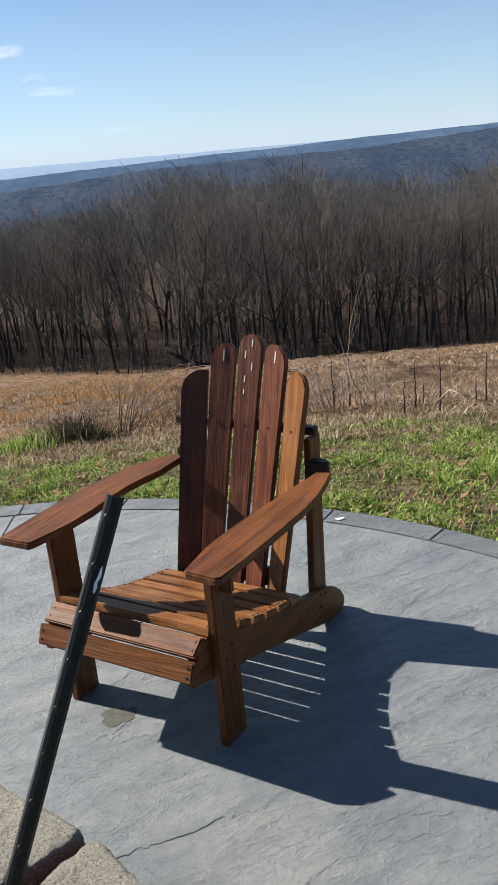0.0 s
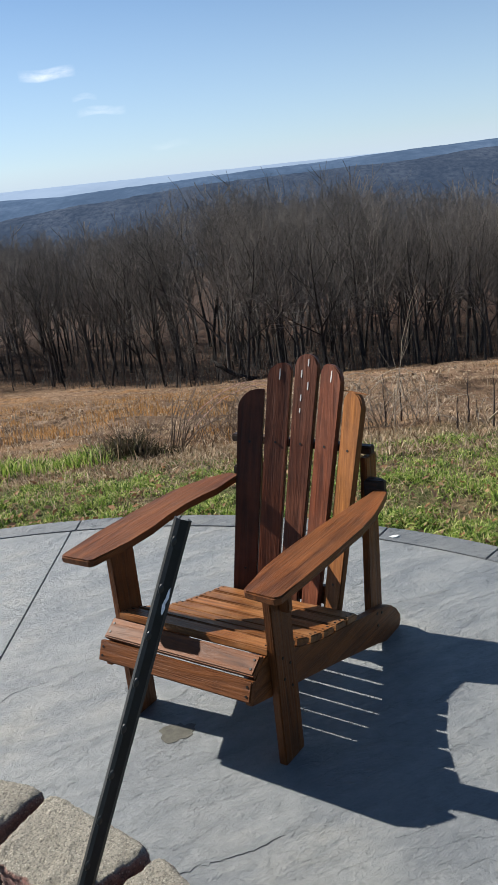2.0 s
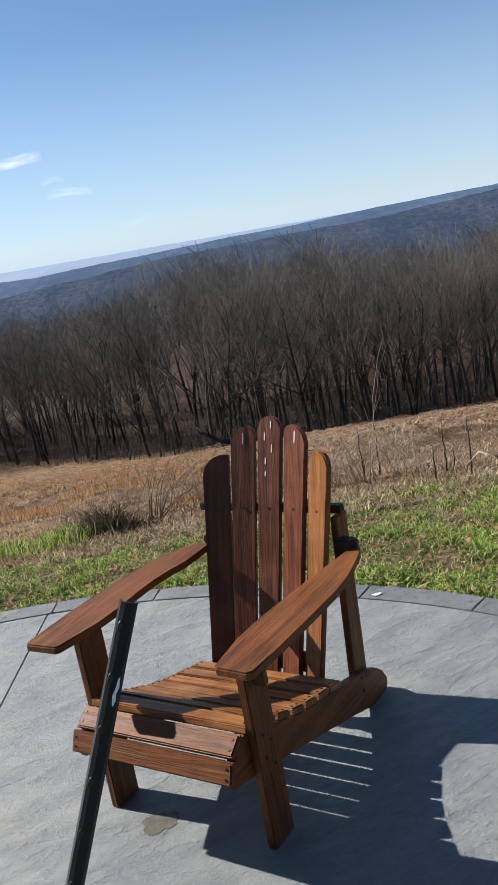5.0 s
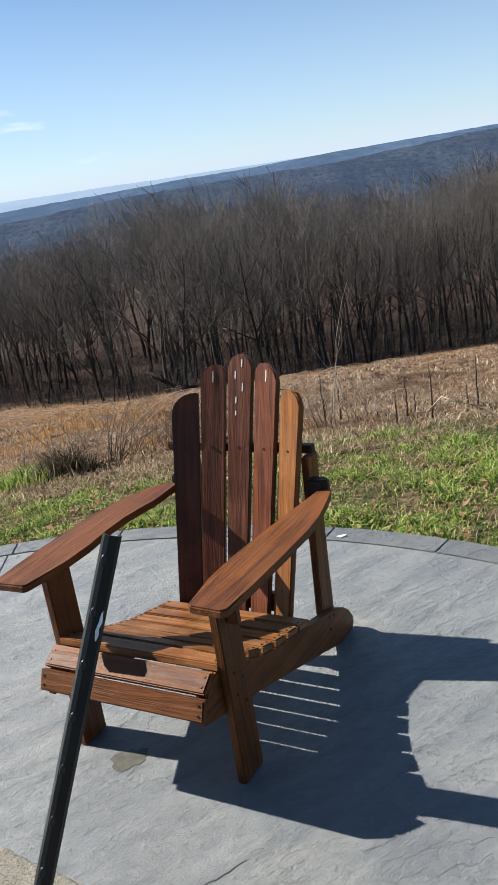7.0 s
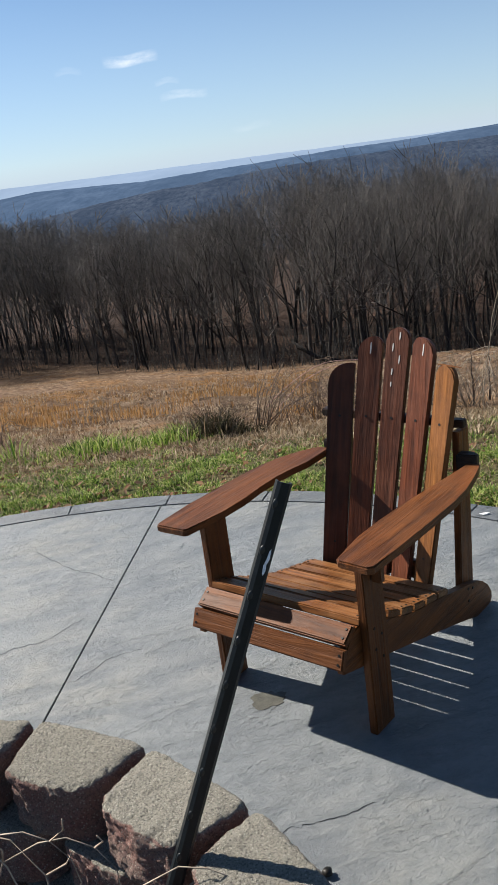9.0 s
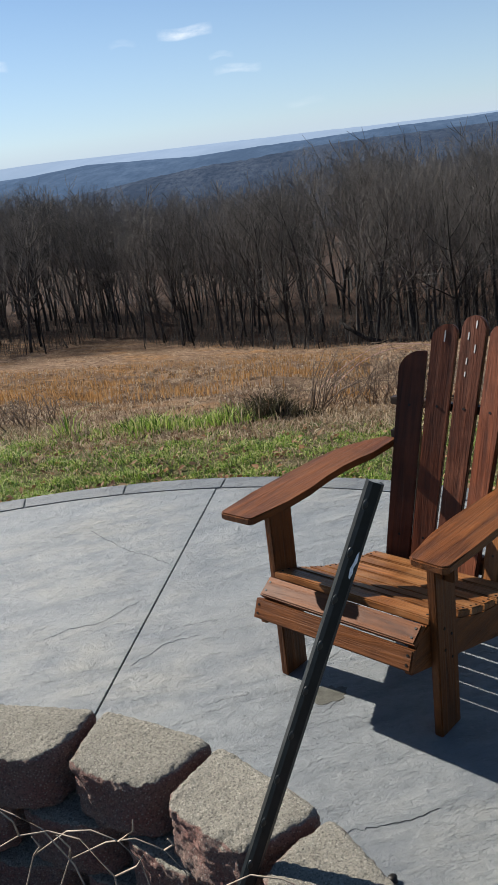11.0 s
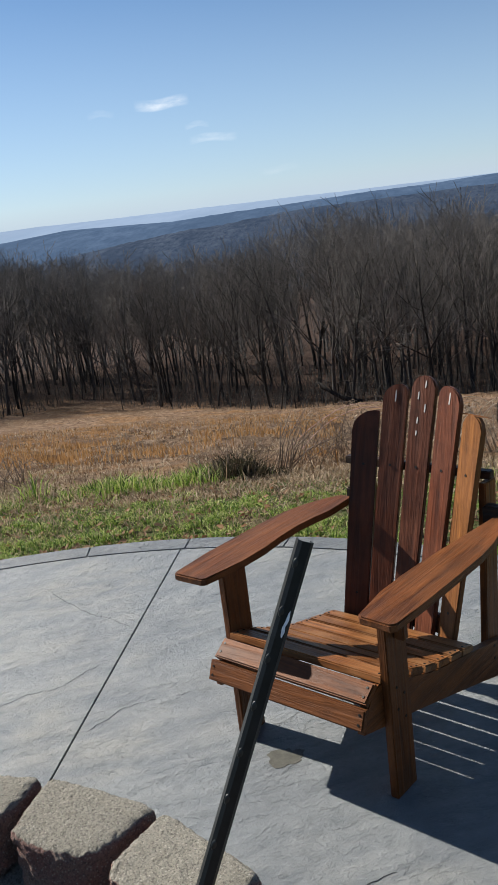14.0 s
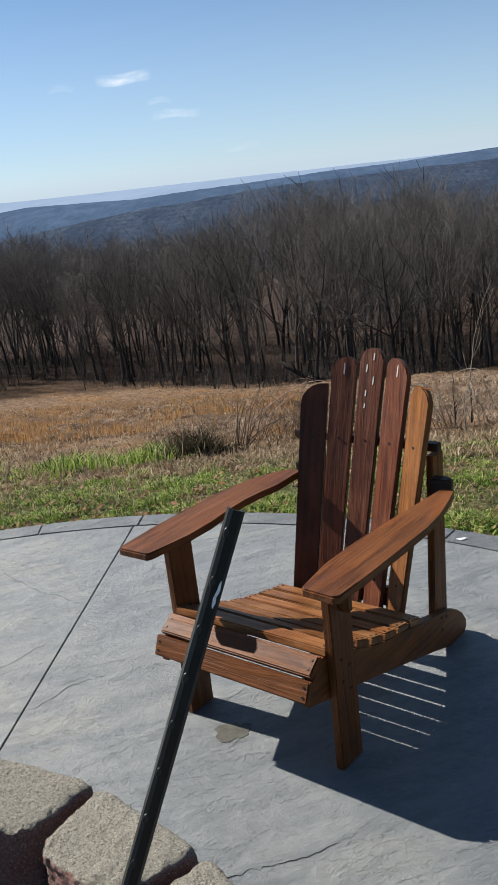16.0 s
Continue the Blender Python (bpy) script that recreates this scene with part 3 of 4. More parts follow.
def back_slat(k, height, low_w=0.069, top_w=0.077):
    low = Vector((0.0775 * k - 0.020, LOW[0] - 0.010 * (k * k) / 4, LOW[1]))
    at = Vector((0.0866 * k - 0.002, HIGH[0] - 0.021 * (k * k) / 4, HIGH[1]))
    d = (at - low).normalized()
    face = Vector((0.20 * k, 1, 0)).normalized()         # the boards follow the round of the back
    side = d.cross(face).normalized() * -1
    side = side if side.x > 0 else -side
    thick_dir = side.cross(d).normalized()
    thick_dir = thick_dir if thick_dir.y > 0 else -thick_dir
    long = (height - low.z) / d.z
    # mid three have a symmetric round top, the outer ones are rounded on the outside only
    if k == -2:
        low_w, top_w = low_w + 0.006, top_w + 0.006
    pts = [(-low_w / 2, 0), (low_w / 2, 0)]
    rl = rr = top_w / 2
    if abs(k) == 2:
        rl, rr = ((top_w * 0.86, 0.006) if k < 0 else (0.030, top_w * 0.62))
    if abs(k) == 1:
        rl, rr = ((top_w * 0.66, top_w * 0.34) if k < 0 else (top_w * 0.30, top_w * 0.70))
    for j in range(9):
        w = radians(90 * j / 8)
        pts.append((top_w / 2 - rr + rr * math.cos(w), long - rr * 0.92 + rr * 0.92 * math.sin(w)))
    for j in range(9):
        w = radians(90 + 90 * j / 8)
        pts.append((-top_w / 2 + rl + rl * math.cos(w), long - rl * 0.92 + rl * 0.92 * math.sin(w)))
    keep = [pts[0]]
    for q in pts[1:]:
        if math.hypot(q[0] - keep[-1][0], q[1] - keep[-1][1]) > 1e-4:
            keep.append(q)

    def place(u, v, w):
        return low + side * u + d * v + thick_dir * w
    ob = part("back_slat", prism(keep, 0.020, place, 0.0035), WOOD_SUNLIT if k == 2 else WOOD_BACK, chair)
    reach = (HIGH[1] - low.z) / d.z
    for f in (reach, 0.10):
        bm = bmesh.new()
        bmesh.ops.create_cone(bm, cap_ends=True, segments=12, radius1=0.0040, radius2=0.0036, depth=0.002, matrix=Matrix.Translation(place(0, f, -0.0004)) @ thick_dir.to_track_quat("Z", "Y").to_matrix().to_4x4())
        part("screw", bm, SCREW, ob)
    # worn pale flecks in the varnish below the tip
    if abs(k) <= 1:
        for j in range(1 if k else 5):
            r = random.Random(10 * k + j)
            u0 = 0.002 if k else r.uniform(-0.018, 0.012)
            v0 = long - (0.052 if k else 0.035 + 0.036 * j)
            hgt = 0.034 if k else r.uniform(0.012, 0.024)
            shape = [(u0 - 0.0022, v0), (u0 + 0.0006, v0 - 0.003), (u0 + 0.0024, v0 + hgt * 0.4), (u0 + 0.0015, v0 + hgt), (u0 - 0.0016, v0 + hgt * 0.9)]
            part("worn_fleck", prism(shape, 0.0008, lambda u, v, w: place(u, v, -w - 0.0002), 0), PAINTLESS, ob)
    return ob


for k, height in ((-2, 0.805), (-1, 0.882), (0, 0.908), (1, 0.882), (2, 0.812)):
    back_slat(k, height)
# upper brace behind the boards, dark-stained, resting on the rear uprights
part("back_brace", box(-0.278, 0.222, 0.662, 0.690, 0.618, 0.643, 0.003), WOOD_DARK, chair)
part("lower_back_brace", box(-0.2145, 0.130, LOW[0] + 0.026, LOW[0] + 0.048, 0.165, 0.225, 0.003), WOOD_X, chair)
# rear uprights inside the rails, up to the brace
for sgn in (-1, 1):
    xa = 0.193 if sgn > 0 else -0.215
    part("rear_upright", prism([(0.600, 0.045), (0.685, 0.045), (0.712, 0.612), (0.645, 0.612)], 0.022, lambda u, v, w: (xa + w, u, v), 0.003), WOOD_Z, chair)
# rounded blocks that tie the arms to the uprights
for x0, x1, tip in ((0.216, 0.258, 0.276), (-0.2505, -0.216, -0.2505)):
    pts = [(x0, 0.0), (x1, 0.0), (tip, 0.012), (tip, 0.026), (x1, 0.038), (x0, 0.038)] if x0 > 0 else [(x0, 0.0), (x1, 0.0), (x1, 0.038), (x0, 0.038)]
    part("arm_block", prism(pts, 0.066, lambda u, v, w: (u, 0.6165 + v, ARM_Z - 0.046 + w), 0.004), WOOD_DARK, chair)


# arms: broad at the front, drawn in towards the back
ARM = ((0.237, -0.062), (0.249, -0.075), (0.330, -0.080), (0.343, -0.066), (0.345, 0.05), (0.346, 0.215), (0.345, 0.345), (0.337, 0.430), (0.318, 0.520), (0.300, 0.590), (0.292, 0.612), (0.262, 0.612), (0.255, 0.600), (0.252, 0.52), (0.243, 0.43), (0.233, 0.33), (0.226, 0.24), (0.222, 0.15), (0.224, 0.05))
ARM_BENT = ((0.226, -0.078), (0.236, -0.089), (0.328, -0.092), (0.338, -0.080), (0.345, 0.05), (0.347, 0.20), (0.345, 0.33), (0.338, 0.41), (0.322, 0.475), (0.296, 0.540), (0.262, 0.600), (0.222, 0.600), (0.214, 0.575), (0.214, 0.46), (0.224, 0.40), (0.230, 0.33), (0.226, 0.24), (0.214, 0.15), (0.213, 0.05))
for sgn in (-1, 1):
    pts = [(sgn * x, y) for x, y in (ARM if sgn > 0 else ARM_BENT)]
    part("armrest", prism(pts if sgn > 0 else pts[::-1], ARM_T, lambda u, v, w: (u, v, ARM_Z - ARM_T + w), 0.004), WOOD_Y, chair)
    # bracket under the arm, outside the front leg
    part("arm_bracket", box(min(sgn * (LEG_W + 0.0005), sgn * (LEG_W + 0.03)), max(sgn * (LEG_W + 0.0005), sgn * (LEG_W + 0.03)), 0.034, 0.055, ARM_Z - ARM_T - 0.085, ARM_Z - ARM_T, 0.003), WOOD_Z, chair)


# ---- steel post leaning out of the fire pit ----
post = tagged(new("steel_post"), "dark green-black steel channel post with dimples, leaning out of the pit", "post")
P_TOP, P_LOW = Vector((-0.179, 1.353, 0.969)), Vector((-0.3794, 1.225, 0.450))
run = (P_TOP - P_LOW).normalized()
P_FOOT = P_TOP - run * ((P_TOP.z - 0.0) / run.z)
face_to = Vector((0.28, -1.0, 0.0))
side = run.cross(face_to).normalized()
side = side if side.x > 0 else -side
out = side.cross(run).normalized()
out = out if out.y < 0 else -out
long = (P_TOP - P_FOOT).length
C, T, D = 0.0122, 0.0025, 0.0098     # half width, steel thickness, flange depth
section = [(-C, -D), (-C, D * 0.5), (-C * 0.55, D), (C * 0.55, D), (C, D * 0.5), (C, -D), (C - T, -D), (C - T, D * 0.5 - T * 0.4), (C * 0.55 - T * 0.4, D - T), (-C * 0.55 + T * 0.4, D - T), (-C + T, D * 0.5 - T * 0.4), (-C + T, -D)]
bm = bmesh.new()
rings = []
for h in (0, long):
    rings.append([bm.verts.new(P_FOOT + run * h + side * u + out * v) for u, v in section])
for i in range(len(section)):
    j = (i + 1) % len(section)
    bm.faces.new((rings[0][i], rings[0][j], rings[1][j], rings[1][i]))
bm.faces.new(rings[0][::-1])
bm.faces.new(rings[1])
channel = part("channel", bm, POST, post)
for k in range(12):
    h = long - 0.035 - 0.0755 * k
    bm = bmesh.new()
    bmesh.ops.create_uvsphere(bm, u_segments=12, v_segments=6, radius=1.0)
    for v in bm.verts:
        c = v.co.copy()
        v.co = P_FOOT + run * (h + c.y * 0.0095) + side * (-C * 0.55 + c.x * 0.0052) + out * (D * 0.84 + c.z * 0.0020)
    part("dimple", bm, HOLE, channel, smooth=True)
smear = [(1.25 * u, v) for u, v in ((0.0, 0.0), (0.0020, 0.010), (0.0008, 0.018), (0.0032, 0.028), (0.0020, 0.044), (0.0002, 0.040), (-0.0008, 0.027), (-0.0028, 0.016), (-0.0016, 0.003))]
part("paint_smear", prism(smear, 0.0006, lambda u, v, w: P_FOOT + run * (long - 0.150 + v) + side * (u + 0.003) + out * (D + 0.0004 + w), 0), SMEAR, channel, "white smear of dried paint")


# ---- ring of wall blocks round the fire pit ----
PIT = Vector((-1.0, 0.6, 0))
PIT_R, BLOCK_D, BLOCK_H = 1.005, 0.175, 0.125


def block_mesh(seed, width_a):
    """A wedge-shaped split-face block, long side outwards; local x radial, y along the wall, z up from its base."""
    bm = bmesh.new()
    bmesh.ops.create_cube(bm, size=1)
    bmesh.ops.subdivide_edges(bm, edges=bm.edges[:], cuts=31, use_grid_fill=True)
    r = random.Random(seed)
    o = Vector((r.random() * 50, r.random() * 50, r.random() * 50))
    for v in bm.verts:
        x, y, z = v.co * 2
        # rounded, uneven edges
        q = Vector((x, y, z))
        m = max(abs(x), abs(y), abs(z))
        length = (abs(x) ** 11 + abs(y) ** 11 + abs(z) ** 11) ** (1 / 11)
        soft = q / length * m
        q = q.lerp(soft, 0.95)
        rad = (q.x * 0.5 + 0.5)
        half_w = (0.104 + 0.034 * rad) * width_a
        inner = max(0.0, -q.x)
        p = Vector(((rad - 1.0) * BLOCK_D, q.y * half_w * (1 - 0.10 * inner * inner), (q.z * 0.5 + 0.5) * BLOCK_H))
        p.x += 0.012 * inner * abs(q.y) ** 2
        rough = 0.35 + 0.9 * inner
        p += Vector((noise.noise(p * 16 + o), noise.noise(p * 16 + o + Vector((9, 0, 0))), 0.6 * noise.noise(p * 16 + o + Vector((0, 9, 0))))) * 0.007 * rough
        p += Vector((noise.noise(p * 55 + o), noise.noise(p * 55 + o + Vector((9, 0, 0))), 0.6 * noise.noise(p * 55 + o + Vector((0, 9, 0))))) * 0.0040 * rough
        p += Vector((noise.noise(p * 110 + o), noise.noise(p * 110 + o + Vector((9, 0, 0))), noise.noise(p * 110 + o + Vector((0, 9, 0))))) * 0.0036
        v.co = p
    bmesh.ops.recalc_face_normals(bm, faces=bm.faces)
    me = bpy.data.meshes.new("wall_block")
    bm.to_mesh(me)
    bm.free()
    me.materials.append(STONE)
    me.polygons.foreach_set("use_smooth", [True] * len(me.polygons))
    return me


block_meshes = [block_mesh(k, 0.985) for k in range(6)]
BLOCK_A = 16.2
rng = random.Random(11)
for course in range(3):
    for i in range(10):
        w = radians(54.0 + (i - 4) * BLOCK_A + (BLOCK_A / 2 if course % 2 else 0))
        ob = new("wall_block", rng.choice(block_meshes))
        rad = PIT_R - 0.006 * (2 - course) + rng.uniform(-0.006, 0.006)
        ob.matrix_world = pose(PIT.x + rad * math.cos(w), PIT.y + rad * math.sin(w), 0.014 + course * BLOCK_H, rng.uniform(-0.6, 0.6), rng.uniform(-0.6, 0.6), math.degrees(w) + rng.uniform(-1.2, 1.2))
        tagged(ob, "tan split-face concrete block in the curved fire pit wall", "block", "fire pit wall blocks")

# a dark pebble on the patio
bm = bmesh.new()
bmesh.ops.create_icosphere(bm, subdivisions=2, radius=0.011)
for v in bm.verts:
    v.co += Vector((1, 1, 1)) * 0.004 * noise.noise(v.co * 120)
    v.co = Vector((-0.217 + v.co.x * 1.2, 1.553 + v.co.y, 0.008 + v.co.z * 0.8))
tagged(part("pebble", bm, SCREW, smooth=True), "small dark pebble lying on the concrete patio", "pebble")


# ---- grass, field and stems ----
def blades(name, count, where, tall, wide, mat, seed, label, lean=0.6, category="grass"):
    """Bent blades, each three faces, rooted on the ground."""
    r = random.Random(seed)
    vs, fs = [], []
    for _ in range(count):
        spot = where(r)
        if spot is None:
            continue
        x, y, k = spot
        z = ground_z(x, y) - 0.004
        h = r.uniform(*tall) * k
        w = r.uniform(*wide)
        a, b = r.uniform(0, 6.283), r.uniform(0, 6.283)
        bend = h * r.uniform(0.1, 1.0) * lean
        ca, sa, cb, sb = math.cos(a) * w, math.sin(a) * w, math.cos(b) * bend, math.sin(b) * bend
        i = len(vs)
        vs += [(x - ca, y - sa, z), (x + ca, y + sa, z), (x - ca * 0.8 + cb * 0.35, y - sa * 0.8 + sb * 0.35, z + h * 0.55), (x + ca * 0.8 + cb * 0.35, y + sa * 0.8 + sb * 0.35, z + h * 0.55), (x + cb, y + sb, z + h * (1 - 0.3 * min(1, bend / h)))]
        fs += [(i, i + 1, i + 3, i + 2), (i + 2, i + 3, i + 4)]
    ob = new(name, link_mesh(name, vs, fs, mat))
    return tagged(ob, label, category, kind="stuff")


def verge(r):
    """The strip of lawn outside the patio's edge."""
    a = radians(r.uniform(8, 150))
    d = R_OUT + 0.012 + 1.55 * r.random() ** 1.15
    x, y = PATIO.x + d * math.cos(a), PATIO.y + d * math.sin(a)
    far = 4.85 + 0.35 * noise.noise((x * 0.7, 3.0, 0)) + (0.15 if x > 0 else 0.0)
    if y > far + r.uniform(-0.2, 0.1) or x > 3.2 or x < -4.2:
        return None
    clump = noise.noise((x * 2.2, y * 2.2, 0.0)) + 0.8 * noise.noise((x * 6.5, y * 6.5, 4.0))
    if clump < r.uniform(-0.52, 0.32):
        return None
    return x, y, 0.5 + 1.3 * max(0.0, clump)


blades("lawn_grass", 165000, verge, (0.016, 0.056), (0.0016, 0.0040), GRASS, 1, "green tufted spring grass along the patio edge", 1.7)


def thatch(r):
    a = radians(r.uniform(8, 150))
    d = R_OUT + 0.010 + 1.9 * r.random()
    x, y = PATIO.x + d * math.cos(a), PATIO.y + d * math.sin(a)
    if x > 3.2 or x < -4.2:
        return None
    return x, y, 1.0


blades("dry_thatch", 22000, thatch, (0.015, 0.055), (0.0012, 0.0028), DRY, 2, "dead straw-coloured thatch between the grass tufts", 1.6)


def field_near(r):
    y = 4.6 + 9.0 * r.random() ** 1.5
    x = r.uniform(-0.62, 0.42) * (y + 2.0)
    if noise.noise((x * 0.9, y * 0.9, 8.0)) < r.uniform(-0.6, 0.4):
        return None
    return x, y, 1.0


blades("field_grass", 72000, field_near, (0.015, 0.06), (0.002, 0.006), DRY, 3, "flattened pale dry grass of the field", 1.5)


def field_far(r):
    y = 12.0 + 56.0 * r.random() ** 1.3
    x = r.uniform(-0.68, 0.42) * (y + 2.0)
    if noise.noise((x * 0.5, y * 0.5, 8.0)) < r.uniform(-0.5, 0.5):
        return None
    return x, y, 1.0


blades("far_field_grass", 52000, field_far, (0.02, 0.09), (0.008, 0.024), DRY, 5, "pale dry grass farther down the slope", 1.3)


def rusty(r):
    y = 5.6 + 26.0 * r.random() ** 1.4
    x = r.uniform(-0.66, -0.06) * (y + 2.0)
    if noise.noise((x * 0.35, y * 0.55, 21.0)) + 0.5 * noise.noise((x * 1.7, y * 1.7, 3.0)) < 0.06 + r.uniform(-0.1, 0.2):
        return None
    return x, y, 1.0 + 0.02 * y


blades("rust_grass", 34000, rusty, (0.04, 0.13), (0.002, 0.007), RUST, 6, "rust-orange standing broom grass", 0.35)


def litter(count, seed):
    r = random.Random(seed)
    vs, fs = [], []
    for _ in range(count):
        a, d = radians(r.uniform(8, 150)), R_OUT + 0.02 + 1.0 * r.random() ** 1.6
        x, y = PATIO.x + d * math.cos(a), PATIO.y + d * math.sin(a)
        z = ground_z(x, y) + r.uniform(0.006, 0.03)
        s = r.uniform(0.010, 0.026)
        m = Matrix.Translation((x, y, z)) @ Euler((r.uniform(-0.7, 0.7), r.uniform(-0.7, 0.7), r.uniform(0, 6.3))).to_matrix().to_4x4()
        i = len(vs)
        vs += [m @ Vector(p) * 1 for p in ((-s, 0, 0), (-0.2 * s, -0.5 * s, 0.15 * s), (s, 0, 0.05 * s), (-0.1 * s, 0.55 * s, 0.2 * s))]
        fs += [(i, i + 1, i + 2), (i, i + 2, i + 3)]
    return tagged(new("fallen_leaves", link_mesh("fallen_leaves", vs, fs, LEAF)), "brown fallen leaves caught in the grass", "leaves", kind="stuff")


litter(1500, 9)
for x, y, s in ((0.345, 3.345, 0.022),):
    leaf = part("bleached_leaf", prism([(-s, 0), (-0.3 * s, -0.45 * s), (0.4 * s, -0.3 * s), (s, 0.1 * s), (0.5 * s, 0.5 * s), (-0.4 * s, 0.42 * s)], 0.003, lambda u, v, w: (x + u, y + v, 0.003 + w + 0.25 * abs(u)), 0.0008), WHITE_LEAF)
    tagged(leaf, "small white bleached leaf on the concrete border", "leaf")


def sapling(x, y, tall, seed, mat, label, lean=(0.0, 0.0), twigs=3, r0=0.008, name="sapling"):
    r = random.Random(seed)
    z = ground_z(x, y) - 0.02
    pts, rad = [], []
    for k in range(9):
        f = k / 8
        pts.append((x + lean[0] * f * f * tall + r.uniform(-1, 1) * 0.012 * tall, y + lean[1] * f * f * tall + r.uniform(-1, 1) * 0.012 * tall, z + tall * f))
        rad.append(r0 * (1 - 0.75 * f))
    stems = [(pts, rad)]
    for k in range(twigs):
        i = r.randint(2, 6)
        p, a, q = Vector(pts[i]), r.uniform(0, 6.28), tall * r.uniform(0.14, 0.34)
        e = p + Vector((math.cos(a) * 0.5, math.sin(a) * 0.5, 0.85)) * q
        stems.append(([p, p.lerp(e, 0.5) + Vector((0, 0, -0.04 * q)), e], [rad[i] * 0.6, rad[i] * 0.4, rad[i] * 0.15]))
    return tagged(rods(name, stems, mat), label, "sapling", "bare saplings in the field")


for k, (x, y, h, tw) in enumerate(((1.10, 5.56, 0.35, 1), (1.19, 5.25, 0.38, 2), (1.49, 5.55, 0.18, 0), (1.50, 5.35, 0.36, 1), (1.17, 5.64, 0.16, 0), (0.98, 5.30, 0.24, 1), (1.78, 5.60, 0.34, 1), (2.05, 5.75, 0.30, 2), (0.60, 5.9, 0.40, 2), (0.74, 6.1, 0.42, 2))):
    sapling(x, y, h, 40 + k, DARK_STEM, "thin bare brown sapling stem standing in dry grass", twigs=tw, r0=0.0085)
sapling(0.63, 5.55, 0.95, 60, PALE_STEM, "tall thin bleached weed stalk", (0.20, 0.0), 5, 0.0034, "weed_stalk")


def bramble(x, y, count, spread, tall, seed, mat, label, name="bramble"):
    """Arching dead canes in a tangle."""
    r = random.Random(seed)
    stems = []
    for _ in range(count):
        a = r.uniform(0, 6.283)
        bx, by = x + r.gauss(0, spread * 0.35), y + r.gauss(0, spread * 0.25)
        reach, h = spread * r.uniform(0.25, 1.0), tall * r.uniform(0.35, 1.0)
        z = ground_z(bx, by) - 0.01
        pts = []
        for k in range(7):
            f = k / 6
            pts.append((bx + math.cos(a) * reach * f + r.uniform(-1, 1) * 0.012, by + math.sin(a) * reach * f * 0.6, z + h * math.sin(min(1.0, f * 1.15) * 2.4) + r.uniform(-1, 1) * 0.01))
        r0 = r.uniform(0.0016, 0.0042)
        stems.append((pts, [r0 * (1 - 0.7 * k / 6) for k in range(7)]))
    return tagged(rods(name, stems, mat, sides=4), label, "bush", kind="stuff")


bramble(-0.55, 6.0, 70, 0.75, 0.42, 1, STEM, "tangle of dead brown bramble canes at the field edge")
bramble(0.58, 5.9, 80, 0.60, 0.40, 2, PALE_STEM, "tangle of bleached arching bramble canes behind the chair")
bramble(-0.05, 5.9, 45, 0.7, 0.35, 3, STEM, "low tangle of dead canes in the grass")
bramble(-2.9, 5.6, 40, 0.5, 0.25, 5, STEM, "low tangle of dead canes in the grass")
bramble(1.5, 5.4, 22, 0.6, 0.14, 6, PALE_STEM, "pale broken stalks lying in the grass")
bramble(-1.10, 5.36, 46, 0.34, 0.24, 7, STEM, "dark tangle of dead stalks over the coarse grass clump")
# long arched canes
cane = []
for k, (x0, y0, x1, y1, h) in enumerate(((-1.02, 6.95, 0.35, 6.85, 0.36), (-0.90, 7.0, 0.20, 6.9, 0.31), (0.10, 6.7, 0.78, 6.5, 0.34), (0.35, 6.4, 1.0, 6.0, 0.36), (0.4, 6.3, 0.9, 5.9, 0.32))):
    pts = []
    for j in range(15):
        f = j / 14
        x, y = x0 + (x1 - x0) * f, y0 + (y1 - y0) * f
        pts.append((x, y, ground_z(x, y) + 0.02 + h * (1 - abs(2 * f - 1.1) ** 2.2) + 0.02 * noise.noise((k, f * 4, 0))))
    tagged(rods("arched_cane", [(pts, [0.0040 * (1 - 0.6 * j / 14) for j in range(15)])], ROSE_STEM if k < 2 else PALE_STEM), "long pale cane arching over the field grass", "cane", "arched canes")
# upright bundle of stalks, weed clump, broken white stick
bundle = tagged(new("stalk_bundle"), "bundle of upright dead brown stalks", "stalks")
r = random.Random(8)
for k in range(11):
    x, y = -0.80 + r.gauss(0, 0.03), 5.55 + r.gauss(0, 0.04)
    z, h, lx = ground_z(x, y), r.uniform(0.22, 0.44), 0.10 + r.gauss(0, 0.07)
    rods("stalk", [([(x, y, z), (x + lx * 0.5, y, z + h * 0.55), (x + lx * 1.5, y + 0.02, z + h)], [0.0045, 0.004, 0.0015])], STEM, bundle)


def clump(x0, y0, spread, count, seed, tall, mat, label):
    def where(r):
        u, w = r.gauss(0, spread), r.gauss(0, spread * 0.6)
        return x0 + u, y0 + w, 0.35 + 0.75 * math.exp(-((u - 0.3 * spread) / spread) ** 2)
    return blades("weed_clump", count, where, tall, (0.002, 0.005), mat, seed, label, 1.1, "weeds")


clump(-1.13, 5.37, 0.16, 1500, 31, (0.03, 0.22), DARK_WEED, "dark clump of coarse grass at the field edge")
clump(-1.38, 5.24, 0.20, 1100, 35, (0.05, 0.15), GRASS, "green mound of coarse grass at the field edge")
clump(-1.20, 5.36, 0.20, 300, 32, (0.05, 0.20), DRY, "dry straw in the coarse grass clump")
clump(-1.80, 5.1, 0.26, 800, 33, (0.05, 0.16), GRASS, "low clump of green grass")
clump(-2.30, 5.0, 0.06, 40, 34, (0.14, 0.26), GRASS, "spiky green tuft")
tagged(rods("broken_stick", [([(1.05, 4.75, 0.02), (1.12, 4.72, 0.10), (1.30, 4.55, 0.05), (1.42, 4.30, -0.02)], [0.006, 0.006, 0.005, 0.004])], PALE_STEM), "bleached broken stick lying in the grass", "stick")

